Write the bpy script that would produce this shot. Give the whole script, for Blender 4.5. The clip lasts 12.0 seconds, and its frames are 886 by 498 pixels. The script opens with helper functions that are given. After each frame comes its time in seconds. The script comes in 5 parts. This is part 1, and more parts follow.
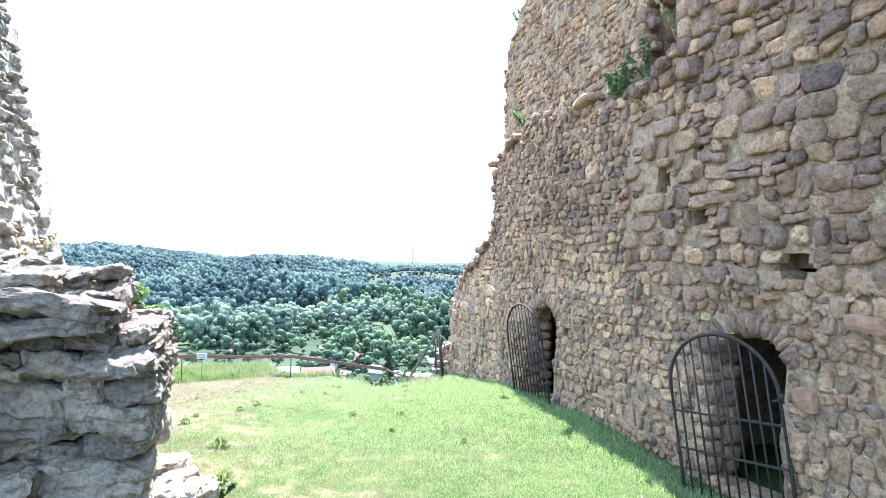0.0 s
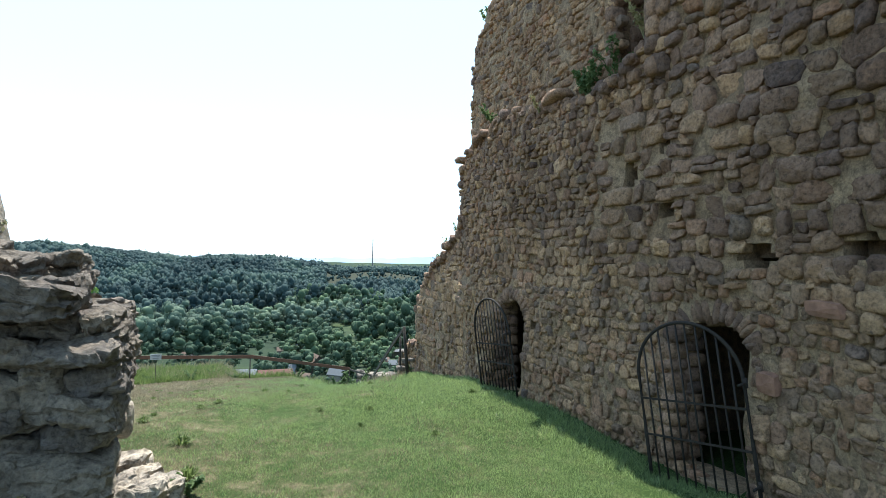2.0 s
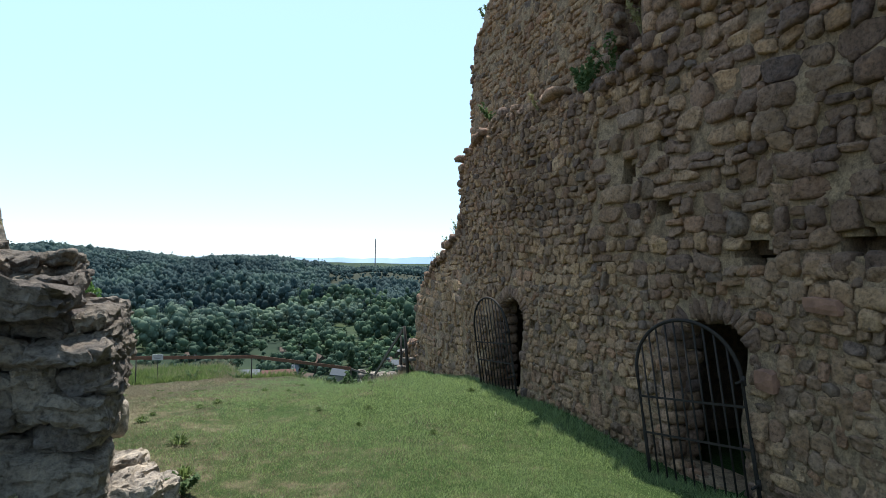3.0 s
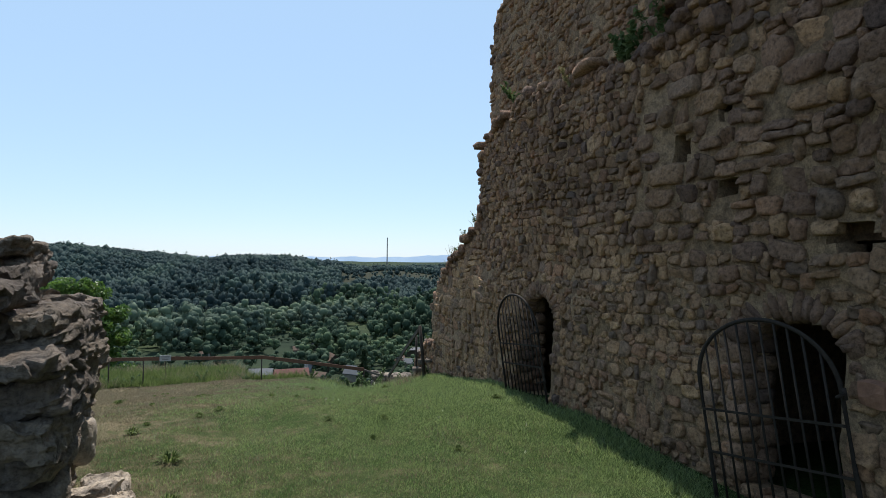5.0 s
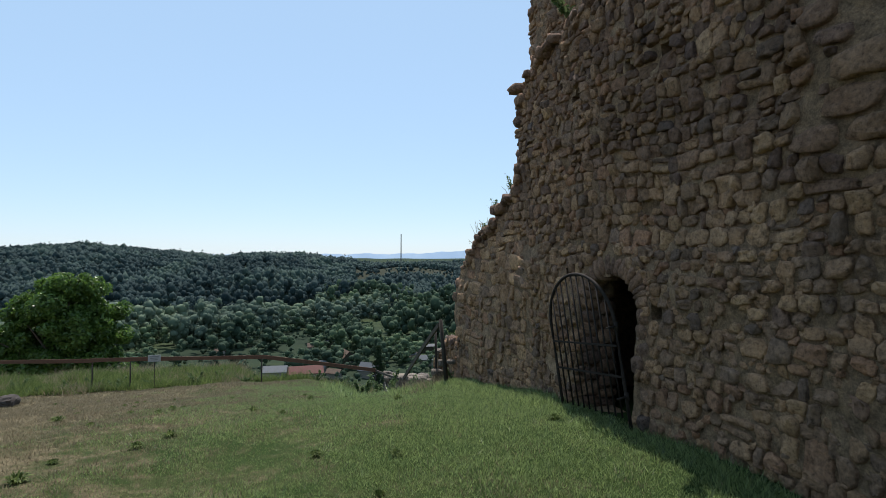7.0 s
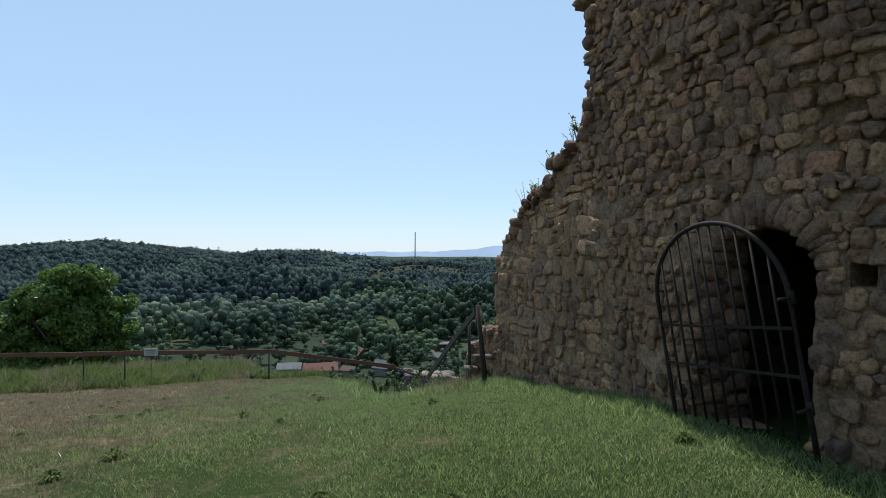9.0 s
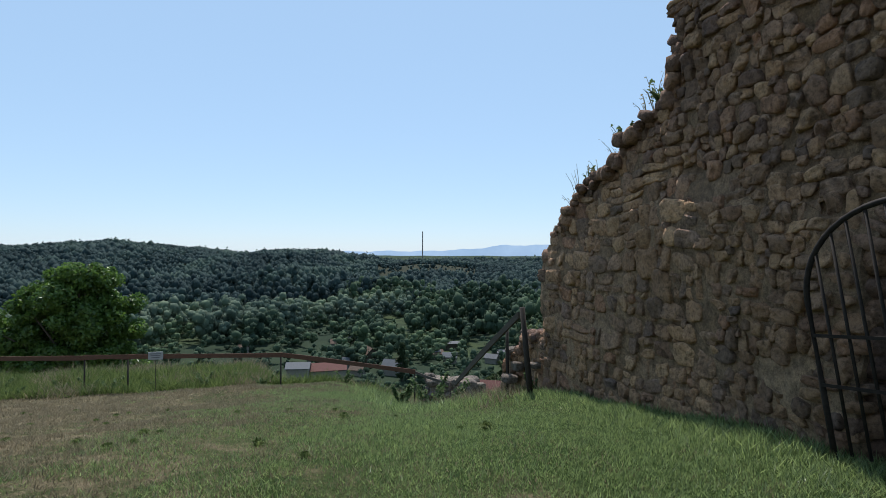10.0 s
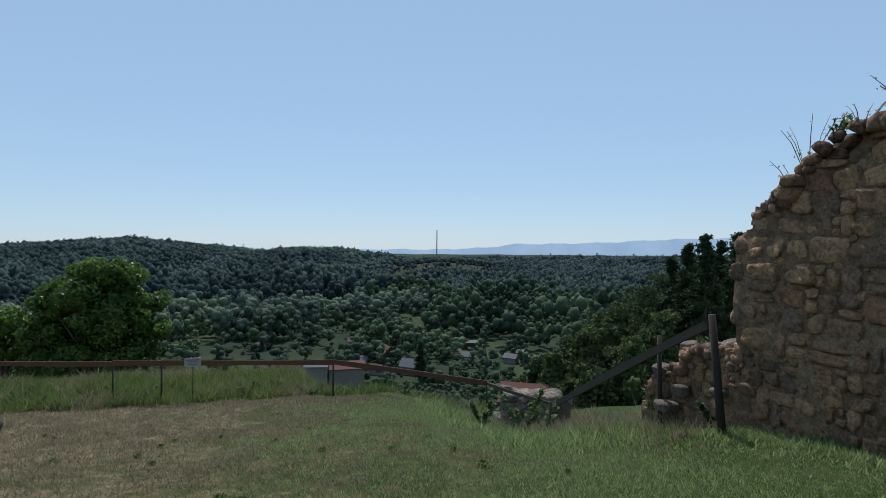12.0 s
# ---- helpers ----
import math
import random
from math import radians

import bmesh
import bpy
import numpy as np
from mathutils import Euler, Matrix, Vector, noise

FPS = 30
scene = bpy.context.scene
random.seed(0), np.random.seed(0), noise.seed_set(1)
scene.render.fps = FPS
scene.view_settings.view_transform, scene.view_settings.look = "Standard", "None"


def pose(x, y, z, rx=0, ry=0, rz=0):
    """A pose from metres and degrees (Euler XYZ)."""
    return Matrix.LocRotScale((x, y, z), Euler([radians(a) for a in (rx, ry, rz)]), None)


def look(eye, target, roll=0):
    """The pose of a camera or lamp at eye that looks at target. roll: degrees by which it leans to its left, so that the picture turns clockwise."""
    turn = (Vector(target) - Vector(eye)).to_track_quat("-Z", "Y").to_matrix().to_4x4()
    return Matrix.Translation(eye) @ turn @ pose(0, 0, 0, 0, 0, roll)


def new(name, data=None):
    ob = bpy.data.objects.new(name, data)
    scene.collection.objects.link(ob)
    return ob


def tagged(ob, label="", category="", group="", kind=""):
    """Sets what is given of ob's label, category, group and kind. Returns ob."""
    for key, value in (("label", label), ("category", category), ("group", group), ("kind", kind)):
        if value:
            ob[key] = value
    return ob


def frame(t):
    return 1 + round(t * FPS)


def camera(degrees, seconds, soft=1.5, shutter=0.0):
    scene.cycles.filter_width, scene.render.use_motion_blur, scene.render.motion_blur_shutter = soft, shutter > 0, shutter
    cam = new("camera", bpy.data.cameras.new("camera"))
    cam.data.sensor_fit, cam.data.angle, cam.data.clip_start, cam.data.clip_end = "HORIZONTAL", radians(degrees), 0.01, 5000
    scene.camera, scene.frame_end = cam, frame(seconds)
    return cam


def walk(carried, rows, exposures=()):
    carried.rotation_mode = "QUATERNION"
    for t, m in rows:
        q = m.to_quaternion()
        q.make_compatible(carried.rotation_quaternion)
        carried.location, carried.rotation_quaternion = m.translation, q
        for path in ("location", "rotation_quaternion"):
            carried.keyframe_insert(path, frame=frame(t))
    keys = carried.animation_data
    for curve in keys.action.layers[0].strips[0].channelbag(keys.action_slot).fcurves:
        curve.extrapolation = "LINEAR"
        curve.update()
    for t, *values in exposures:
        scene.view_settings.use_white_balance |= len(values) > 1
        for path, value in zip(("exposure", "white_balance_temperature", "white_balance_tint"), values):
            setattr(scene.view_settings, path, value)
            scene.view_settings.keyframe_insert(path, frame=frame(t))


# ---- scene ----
# camera and its walk
cam = camera(78.1, 12.0, soft=0.5)
PATH = [
    (0, (-0.184, -0.379, 2.577), (0.365, 1.544, 2.614), 1.00),
    (0.5, (-0.217, -0.350, 2.536), (0.196, 1.607, 2.571), 1.19),
    (1, (-0.280, -0.334, 2.479), (0.159, 1.617, 2.516), 1.38),
    (1.5, (-0.303, -0.310, 2.440), (0.300, 1.597, 2.485), 1.40),
    (2, (-0.305, -0.302, 2.453), (0.381, 1.576, 2.497), 1.19),
    (2.5, (-0.270, -0.332, 2.444), (0.414, 1.547, 2.488), 1.09),
    (4.5, (-0.155, 0.194, 2.401), (0.491, 2.087, 2.439), 0.73),
    (5, (-0.078, 0.573, 2.356), (0.559, 2.469, 2.393), 0.66),
    (5.5, (0.088, 1.189, 2.286), (0.712, 3.089, 2.320), 0.61),
    (6, (0.223, 1.806, 2.206), (0.836, 3.710, 2.237), 0.47),
    (6.5, (0.376, 2.481, 2.100), (0.976, 4.388, 2.126), 0.38),
    (7, (0.501, 3.029, 2.001), (1.090, 4.940, 2.024), 0.18),
    (9, (0.709, 5.132, 1.537), (1.249, 7.057, 1.553), 0.27),
    (9.5, (0.597, 5.753, 1.466), (1.123, 7.683, 1.480), 0.24),
    (10, (0.561, 6.412, 1.457), (1.075, 8.344, 1.470), 0.19),
    (10.5, (0.345, 7.142, 1.393), (0.847, 9.078, 1.404), 0.26),
    (11, (0.136, 7.739, 1.330), (0.625, 9.678, 1.340), 0.31),
    (11.5, (-0.159, 8.404, 1.280), (0.316, 10.347, 1.288), 0.35),
    (12, (-0.488, 8.931, 1.314), (-0.023, 10.877, 1.321), 0.45),
]
EXPOSURES = [(0.0, 3.05, 5850, 17), (0.5, 2.72, 5900, 16), (1.0, 2.28, 6000, 14), (1.5, 1.86, 6100, 12), (2.0, 1.30, 6150, 8), (2.7, 0.86, 6200, 9.5), (4.3, 0.28, 6350, 14), (5.0, 0.20, 6450, 14), (8.8, 0.12, 6350, 14.5), (11.0, -0.09, 6200, 13.5), (12.0, -0.24, 6200, 13.5)]
walk(cam, [(t, look(eye, target, roll)) for t, eye, target, roll in PATH], EXPOSURES)

# world and sun: a clear summer noon, the sun ahead and just behind the wall's face
SUN_EL, SUN_AZ = radians(59.6), radians(9.2)
world = bpy.data.worlds.new("sky")
scene.world = world
world.use_nodes = True
wn, wl = world.node_tree.nodes, world.node_tree.links
sky = wn.new("ShaderNodeTexSky")
sky.sky_type, sky.sun_disc = "NISHITA", False
sky.sun_elevation, sky.sun_rotation = SUN_EL, SUN_AZ
sky.altitude, sky.air_density, sky.dust_density, sky.ozone_density = 300, 1.0, 0.2, 1.7
wn["Background"].inputs["Strength"].default_value = 0.14
haze = wn.new("ShaderNodeMix")
haze.data_type = "RGBA"
haze.inputs[0].default_value, haze.inputs[7].default_value = 0.68, (3.10, 4.62, 5.95, 1)
wl.new(sky.outputs[0], haze.inputs[6])
wl.new(haze.outputs[2], wn["Background"].inputs["Color"])
sun = new("sun", bpy.data.lights.new("sun", "SUN"))
sun.data.energy, sun.data.angle, sun.data.color = 5.0, radians(0.53), (1.0, 0.95, 0.87)
sun_way = Vector((math.sin(SUN_AZ) * math.cos(SUN_EL), math.cos(SUN_AZ) * math.cos(SUN_EL), math.sin(SUN_EL)))
sun.matrix_world = look(sun_way * 60, (0, 0, 0))


# ---- materials ----
def material(name, roughness=0.9):
    m = bpy.data.materials.new(name)
    m.use_nodes = True
    b = m.node_tree.nodes["Principled BSDF"]
    b.inputs["Roughness"].default_value = roughness
    b.inputs["Specular IOR Level"].default_value = 0.25
    return m, m.node_tree.nodes, m.node_tree.links, b


def ramp(nodes, stops, ease="LINEAR"):
    r = nodes.new("ShaderNodeValToRGB")
    r.color_ramp.interpolation = ease
    while len(r.color_ramp.elements) < len(stops):
        r.color_ramp.elements.new(0.5)
    for e, (p, c) in zip(r.color_ramp.elements, stops):
        e.position, e.color = p, (*c, 1)
    return r


def noise_node(nodes, links, scale, detail=5.0, rough=0.6, coord="Object", stretch=None):
    tc = nodes.new("ShaderNodeTexCoord")
    n = nodes.new("ShaderNodeTexNoise")
    n.inputs["Scale"].default_value, n.inputs["Detail"].default_value = scale, detail
    n.inputs["Roughness"].default_value = rough
    src = tc.outputs[coord]
    if stretch:
        mp = nodes.new("ShaderNodeMapping")
        mp.inputs["Scale"].default_value = stretch
        links.new(src, mp.inputs[0])
        src = mp.outputs[0]
    links.new(src, n.inputs["Vector"])
    return n


def mixed(nodes, links, kind, fac, a, b):
    m = nodes.new("ShaderNodeMix")
    m.data_type, m.blend_type = "RGBA", kind
    for sock, v in ((m.inputs[0], fac), (m.inputs[6], a), (m.inputs[7], b)):
        if isinstance(v, (int, float)):
            sock.default_value = v
        elif isinstance(v, tuple):
            sock.default_value = (*v, 1)
        else:
            links.new(v, sock)
    return m.outputs[2]


def bumped(nodes, links, b, height, strength, distance):
    n = nodes.new("ShaderNodeBump")
    n.inputs["Strength"].default_value, n.inputs["Distance"].default_value = strength, distance
    links.new(height, n.inputs["Height"])
    links.new(n.outputs[0], b.inputs["Normal"])


def piece_random(nodes, links):
    """A number that differs from piece to piece, for single and for joined pieces alike."""
    o, g, a, f = (nodes.new(k) for k in ("ShaderNodeObjectInfo", "ShaderNodeNewGeometry", "ShaderNodeMath", "ShaderNodeMath"))
    a.operation, f.operation = "ADD", "FRACT"
    links.new(o.outputs["Random"], a.inputs[0])
    links.new(g.outputs["Random Per Island"], a.inputs[1])
    links.new(a.outputs[0], f.inputs[0])
    return f.outputs[0]


def world_noise(nodes, links, scale, detail=5.0, rough=0.6):
    g = nodes.new("ShaderNodeNewGeometry")
    n = nodes.new("ShaderNodeTexNoise")
    n.inputs["Scale"].default_value, n.inputs["Detail"].default_value, n.inputs["Roughness"].default_value = scale, detail, rough
    links.new(g.outputs["Position"], n.inputs["Vector"])
    return n


def stone_material(name, stops, relief=0.02, lichen=0.4, crust=(0.30, 0.29, 0.30)):
    """Rubble: a colour for each stone, dark weathered crust in blotches, pale lichen specks and a sandy grain."""
    m, n, l, b = material(name, 0.95)
    col = ramp(n, stops)
    l.new(piece_random(n, l), col.inputs[0])
    stain, blotch = world_noise(n, l, 0.8, 5.0, 0.6), world_noise(n, l, 5.0, 8.0, 0.68)
    grain, fine = world_noise(n, l, 26.0, 8.0, 0.72), world_noise(n, l, 110.0, 4.0, 0.7)
    g = ramp(n, [(0.34, (0.44, 0.43, 0.43)), (0.47, (0.95, 0.95, 0.95)), (0.66, (1.50, 1.44, 1.32))])
    l.new(blotch.outputs[0], g.inputs[0])
    c1 = mixed(n, l, "MULTIPLY", 0.95, col.outputs[0], g.outputs[0])
    h = ramp(n, [(0.34, (0.38, 0.37, 0.36)), (0.47, (0.98, 0.98, 0.98)), (0.68, (1.55, 1.52, 1.46))])
    l.new(grain.outputs[0], h.inputs[0])
    c2 = mixed(n, l, "MULTIPLY", 0.9, c1, h.outputs[0])
    add = n.new("ShaderNodeMath")
    add.operation = "MULTIPLY_ADD"
    l.new(stain.outputs[0], add.inputs[0])
    add.inputs[1].default_value = 0.7
    l.new(blotch.outputs[0], add.inputs[2])
    k = ramp(n, [(0.80, (0, 0, 0)), (0.98, (lichen, lichen, lichen))])
    l.new(add.outputs[0], k.inputs[0])
    l.new(mixed(n, l, "MULTIPLY", k.outputs[0], c2, crust), b.inputs["Base Color"])
    sum1, sum2 = n.new("ShaderNodeMath"), n.new("ShaderNodeMath")
    sum1.operation = sum2.operation = "MULTIPLY_ADD"
    l.new(grain.outputs[0], sum1.inputs[0])
    sum1.inputs[1].default_value = 0.45
    l.new(blotch.outputs[0], sum1.inputs[2])
    l.new(fine.outputs[0], sum2.inputs[0])
    sum2.inputs[1].default_value = 0.15
    l.new(sum1.outputs[0], sum2.inputs[2])
    bumped(n, l, b, sum2.outputs[0], 1.0, relief)
    return m


TAN = [(0.0, (0.194, 0.137, 0.102)), (0.14, (0.311, 0.193, 0.119)), (0.30, (0.374, 0.233, 0.138)), (0.44, (0.246, 0.168, 0.124)), (0.56, (0.337, 0.209, 0.124)), (0.72, (0.439, 0.283, 0.165)), (0.84, (0.282, 0.183, 0.122)), (0.94, (0.337, 0.187, 0.113)), (1.0, (0.174, 0.129, 0.107))]
# dark weathered upper stones; also carries the shade of jambs and recess
WORN_AND_SHADED = [(0.0, (0.139, 0.091, 0.072)), (0.16, (0.261, 0.163, 0.111)), (0.30, (0.190, 0.124, 0.095)), (0.46, (0.305, 0.190, 0.123)), (0.60, (0.228, 0.145, 0.108)), (0.76, (0.343, 0.216, 0.141)), (0.90, (0.255, 0.157, 0.109)), (1.0, (0.125, 0.086, 0.073))]
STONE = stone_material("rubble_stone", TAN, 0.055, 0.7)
DARK_STONE_FACE = stone_material("worn_and_shaded_rubble", WORN_AND_SHADED, 0.060, 0.75)
ROCK = stone_material("weathered_limestone", [(0.0, (0.148, 0.124, 0.106)), (0.35, (0.200, 0.170, 0.142)), (0.7, (0.250, 0.212, 0.168)), (1.0, (0.170, 0.146, 0.128))], 0.07, 0.7)
PALE = stone_material("pale_tower_stone", [(0.0, (0.27, 0.235, 0.195)), (0.5, (0.40, 0.350, 0.290)), (1.0, (0.32, 0.280, 0.235))], 0.05, 0.3)


def mortar_material():
    m, n, l, b = material("lime_mortar", 0.97)
    big, mid, small = world_noise(n, l, 0.8, 6.0, 0.65), world_noise(n, l, 11.0, 12.0, 0.8), world_noise(n, l, 55.0, 6.0, 0.75)
    c = ramp(n, [(0.3, (0.205, 0.138, 0.088)), (0.52, (0.312, 0.218, 0.140)), (0.72, (0.395, 0.285, 0.186))])
    l.new(big.outputs[0], c.inputs[0])
    g = ramp(n, [(0.34, (0.26, 0.25, 0.24)), (0.50, (0.95, 0.95, 0.95)), (0.66, (1.65, 1.58, 1.45))])
    l.new(mid.outputs[0], g.inputs[0])
    h = ramp(n, [(0.32, (0.6, 0.58, 0.56)), (0.70, (1.3, 1.28, 1.25))])
    l.new(small.outputs[0], h.inputs[0])
    l.new(mixed(n, l, "MULTIPLY", 0.9, mixed(n, l, "MULTIPLY", 0.9, c.outputs[0], g.outputs[0]), h.outputs[0]), b.inputs["Base Color"])
    bumped(n, l, b, mid.outputs[0], 1.0, 0.06)
    return m


MORTAR = mortar_material()


def leaf_material(name, dark, light, through_light=0.25, roughness=0.6, scale=0.0, clumps=0.0):
    m, n, l, b = material(name, roughness)
    b.inputs["Specular IOR Level"].default_value = 0.12 if through_light else 0.0
    c = ramp(n, [(0.0, dark), (1.0, light)])
    l.new(piece_random(n, l), c.inputs[0])
    out = c.outputs[0]
    if scale:
        w = world_noise(n, l, scale, 3.0)
        g = ramp(n, [(0.36, (0.55, 0.60, 0.64)), (0.5, (0.95, 0.95, 0.95)), (0.64, (1.42, 1.36, 1.16))])
        l.new(w.outputs[0], g.inputs[0])
        out = mixed(n, l, "MULTIPLY", 1.0, out, g.outputs[0])
    if clumps:
        w2 = world_noise(n, l, clumps, 6.0, 0.7)
        g2 = ramp(n, [(0.34, (0.58, 0.60, 0.62)), (0.5, (1.0, 1.0, 1.0)), (0.66, (1.4, 1.36, 1.26))])
        l.new(w2.outputs[0], g2.inputs[0])
        out = mixed(n, l, "MULTIPLY", 0.85, out, g2.outputs[0])
        bumped(n, l, b, w2.outputs[0], 1.0, 0.9 / clumps)
    l.new(out, b.inputs["Base Color"])
    if through_light:
        t, mx = n.new("ShaderNodeBsdfTranslucent"), n.new("ShaderNodeMixShader")
        l.new(out, t.inputs[0])
        mx.inputs[0].default_value = through_light
        l.new(b.outputs[0], mx.inputs[1])
        l.new(t.outputs[0], mx.inputs[2])
        l.new(mx.outputs[0], n["Material Output"].inputs[0])
    return m


WALNUT = leaf_material("walnut_leaf", (0.046, 0.098, 0.016), (0.125, 0.215, 0.042), 0.5, 0.38)
WALNUT.node_tree.nodes["Principled BSDF"].inputs["Specular IOR Level"].default_value = 0.5
WEED = leaf_material("weed_leaf", (0.060, 0.105, 0.036), (0.160, 0.215, 0.095), 0.4)
PALE_LEAF = leaf_material("dry_herb", (0.20, 0.19, 0.09), (0.34, 0.30, 0.17), 0.3)
BLADE = leaf_material("grass_blade", (0.044, 0.080, 0.024), (0.335, 0.430, 0.165), 0.55)
BLADE.node_tree.nodes["Principled BSDF"].inputs["Specular IOR Level"].default_value = 0.6
BLADE.node_tree.nodes["Principled BSDF"].inputs["Roughness"].default_value = 0.38
BANK_BLADE = leaf_material("uncut_grass_blade", (0.052, 0.086, 0.022), (0.185, 0.235, 0.078), 0.5, 0.6, 0.0)
DRY_BLADE = leaf_material("dry_grass_blade", (0.095, 0.082, 0.050), (0.36, 0.300, 0.195), 0.35)
# distance haze is put into this leaf colour as extra blue
HAZED_WOOD = leaf_material("hazed_wood_leaf", (0.038, 0.064, 0.064), (0.060, 0.092, 0.086), 0.3, 0.9, 0.016, 0.0)
MIXED_WOOD = leaf_material("mixed_wood_leaf", (0.046, 0.078, 0.050), (0.088, 0.130, 0.078), 0.3, 0.85, 0.03, 0.0)
WILLOW = leaf_material("willow_leaf", (0.086, 0.124, 0.092), (0.134, 0.180, 0.130), 0.3, 0.8, 0.03, 0.0)
SLOPE_LEAF = leaf_material("slope_tree_leaf", (0.046, 0.070, 0.030), (0.108, 0.142, 0.058), 0.25, 0.8, 0.08)
CONIFER = leaf_material("conifer_needles", (0.026, 0.046, 0.022), (0.056, 0.080, 0.036), 0.2, 0.8)


def ground_material():
    m, n, l, b = material("meadow", 0.95)
    b.inputs["Specular IOR Level"].default_value = 0.03
    g = n.new("ShaderNodeNewGeometry")
    sep = n.new("ShaderNodeSeparateXYZ")
    l.new(g.outputs["Position"], sep.inputs[0])
    big, mid, fine = world_noise(n, l, 0.6, 6.0, 0.7), world_noise(n, l, 3.4, 6.0, 0.75), world_noise(n, l, 45.0, 6.0, 0.8)
    # drier away from the wall's foot
    mr = n.new("ShaderNodeMapRange")
    l.new(sep.outputs["X"], mr.inputs[0])
    mr.inputs[1].default_value, mr.inputs[2].default_value, mr.inputs[3].default_value, mr.inputs[4].default_value = 2.4, -4.0, -0.20, 0.20
    s1, s2 = n.new("ShaderNodeMath"), n.new("ShaderNodeMath")
    s1.operation = s2.operation = "ADD"
    l.new(mr.outputs[0], s1.inputs[0])
    l.new(big.outputs[0], s1.inputs[1])
    half = n.new("ShaderNodeMath")
    half.operation = "MULTIPLY_ADD"
    l.new(mid.outputs[0], half.inputs[0])
    half.inputs[1].default_value, half.inputs[2].default_value = 1.3, -0.65
    l.new(s1.outputs[0], s2.inputs[0])
    l.new(half.outputs[0], s2.inputs[1])
    c = ramp(n, [(0.30, (0.040, 0.066, 0.022)), (0.48, (0.072, 0.084, 0.038)), (0.62, (0.140, 0.122, 0.076)), (0.80, (0.200, 0.164, 0.110))])
    l.new(s2.outputs[0], c.inputs[0])
    f = ramp(n, [(0.34, (0.32, 0.34, 0.30)), (0.5, (0.85, 0.87, 0.8)), (0.66, (1.55, 1.5, 1.4))])
    l.new(fine.outputs[0], f.inputs[0])
    near = mixed(n, l, "MULTIPLY", 0.9, c.outputs[0], f.outputs[0])
    # the valley's own meadows, gardens and woods' floor
    far = world_noise(n, l, 0.02, 5.0, 0.6)
    fc = ramp(n, [(0.35, (0.024, 0.036, 0.024)), (0.5, (0.032, 0.046, 0.028)), (0.62, (0.052, 0.070, 0.034)), (0.75, (0.034, 0.048, 0.026))])
    l.new(far.outputs[0], fc.inputs[0])
    fr = n.new("ShaderNodeMapRange")
    l.new(sep.outputs["Y"], fr.inputs[0])
    fr.inputs[1].default_value, fr.inputs[2].default_value = 35.0, 60.0
    dist, dry = n.new("ShaderNodeVectorMath"), n.new("ShaderNodeMapRange")
    dist.operation = "DISTANCE"
    l.new(g.outputs["Position"], dist.inputs[0])
    dist.inputs[1].default_value = (160, 715, -20)
    l.new(dist.outputs["Value"], dry.inputs[0])
    dry.inputs[1].default_value, dry.inputs[2].default_value = 130.0, 85.0
    valley = mixed(n, l, "MIX", dry.outputs[0], fc.outputs[0], (0.040, 0.043, 0.030))
    l.new(mixed(n, l, "MIX", fr.outputs[0], near, valley), b.inputs["Base Color"])
    bumped(n, l, b, fine.outputs[0], 0.8, 0.03)
    return m


GROUND = ground_material()


def plain_material(name, colour, roughness=0.7, metal=0.0, vary=0.25, scale=14.0, relief=0.004, stretch=None):
    m, n, l, b = material(name, roughness)
    w = noise_node(n, l, scale, 6.0, 0.65, "Object", stretch)
    lo, hi = tuple(c * (1 - vary) for c in colour), tuple(min(1.0, c * (1 + vary)) for c in colour)
    c = ramp(n, [(0.3, lo), (0.7, hi)])
    l.new(w.outputs[0], c.inputs[0])
    l.new(c.outputs[0], b.inputs["Base Color"])
    b.inputs["Metallic"].default_value = metal
    bumped(n, l, b, w.outputs[0], 0.6, relief)
    return m


IRON = plain_material("rusty_wrought_iron", (0.021, 0.016, 0.013), 0.8, 0.0, 0.5, 30.0, 0.002)
RAIL_WOOD = plain_material("reddish_rail_wood", (0.110, 0.057, 0.037), 0.85, 0, 0.35, 6.0, 0.006, (1, 12, 12))
GREY_WOOD = plain_material("weathered_grey_wood", (0.068, 0.056, 0.042), 0.9, 0, 0.35, 6.0, 0.008, (2, 14, 14))
POST_WOOD = plain_material("dark_post_wood", (0.042, 0.035, 0.029), 0.9, 0, 0.35, 8.0, 0.006, (12, 12, 1.5))
BARK = plain_material("bark", (0.09, 0.075, 0.06), 0.95, 0, 0.4, 5.0, 0.03, (5, 5, 1))
WHITE_BOARD = plain_material("white_board", (0.30, 0.31, 0.31), 0.6, 0, 0.08)
SIGN_INK = plain_material("sign_ink", (0.12, 0.12, 0.13), 0.7, 0, 0.1)
PLASTER = plain_material("pale_plaster", (0.22, 0.20, 0.17), 0.9, 0, 0.12, 3.0)
RED_TILE = plain_material("red_roof_tile", (0.135, 0.055, 0.045), 0.8, 0, 0.3, 4.0)
GREY_ROOF = plain_material("grey_roof_sheet", (0.13, 0.13, 0.135), 0.9, 0, 0.2, 2.0)
LIGHT_ROOF = plain_material("light_roof_sheet", (0.135, 0.14, 0.145), 0.95, 0, 0.1, 2.0)
DARK_GLASS = plain_material("dark_window", (0.03, 0.035, 0.04), 0.15, 0, 0.1)
MAST_PAINT = plain_material("mast_concrete", (0.16, 0.14, 0.14), 0.9, 0, 0.1)


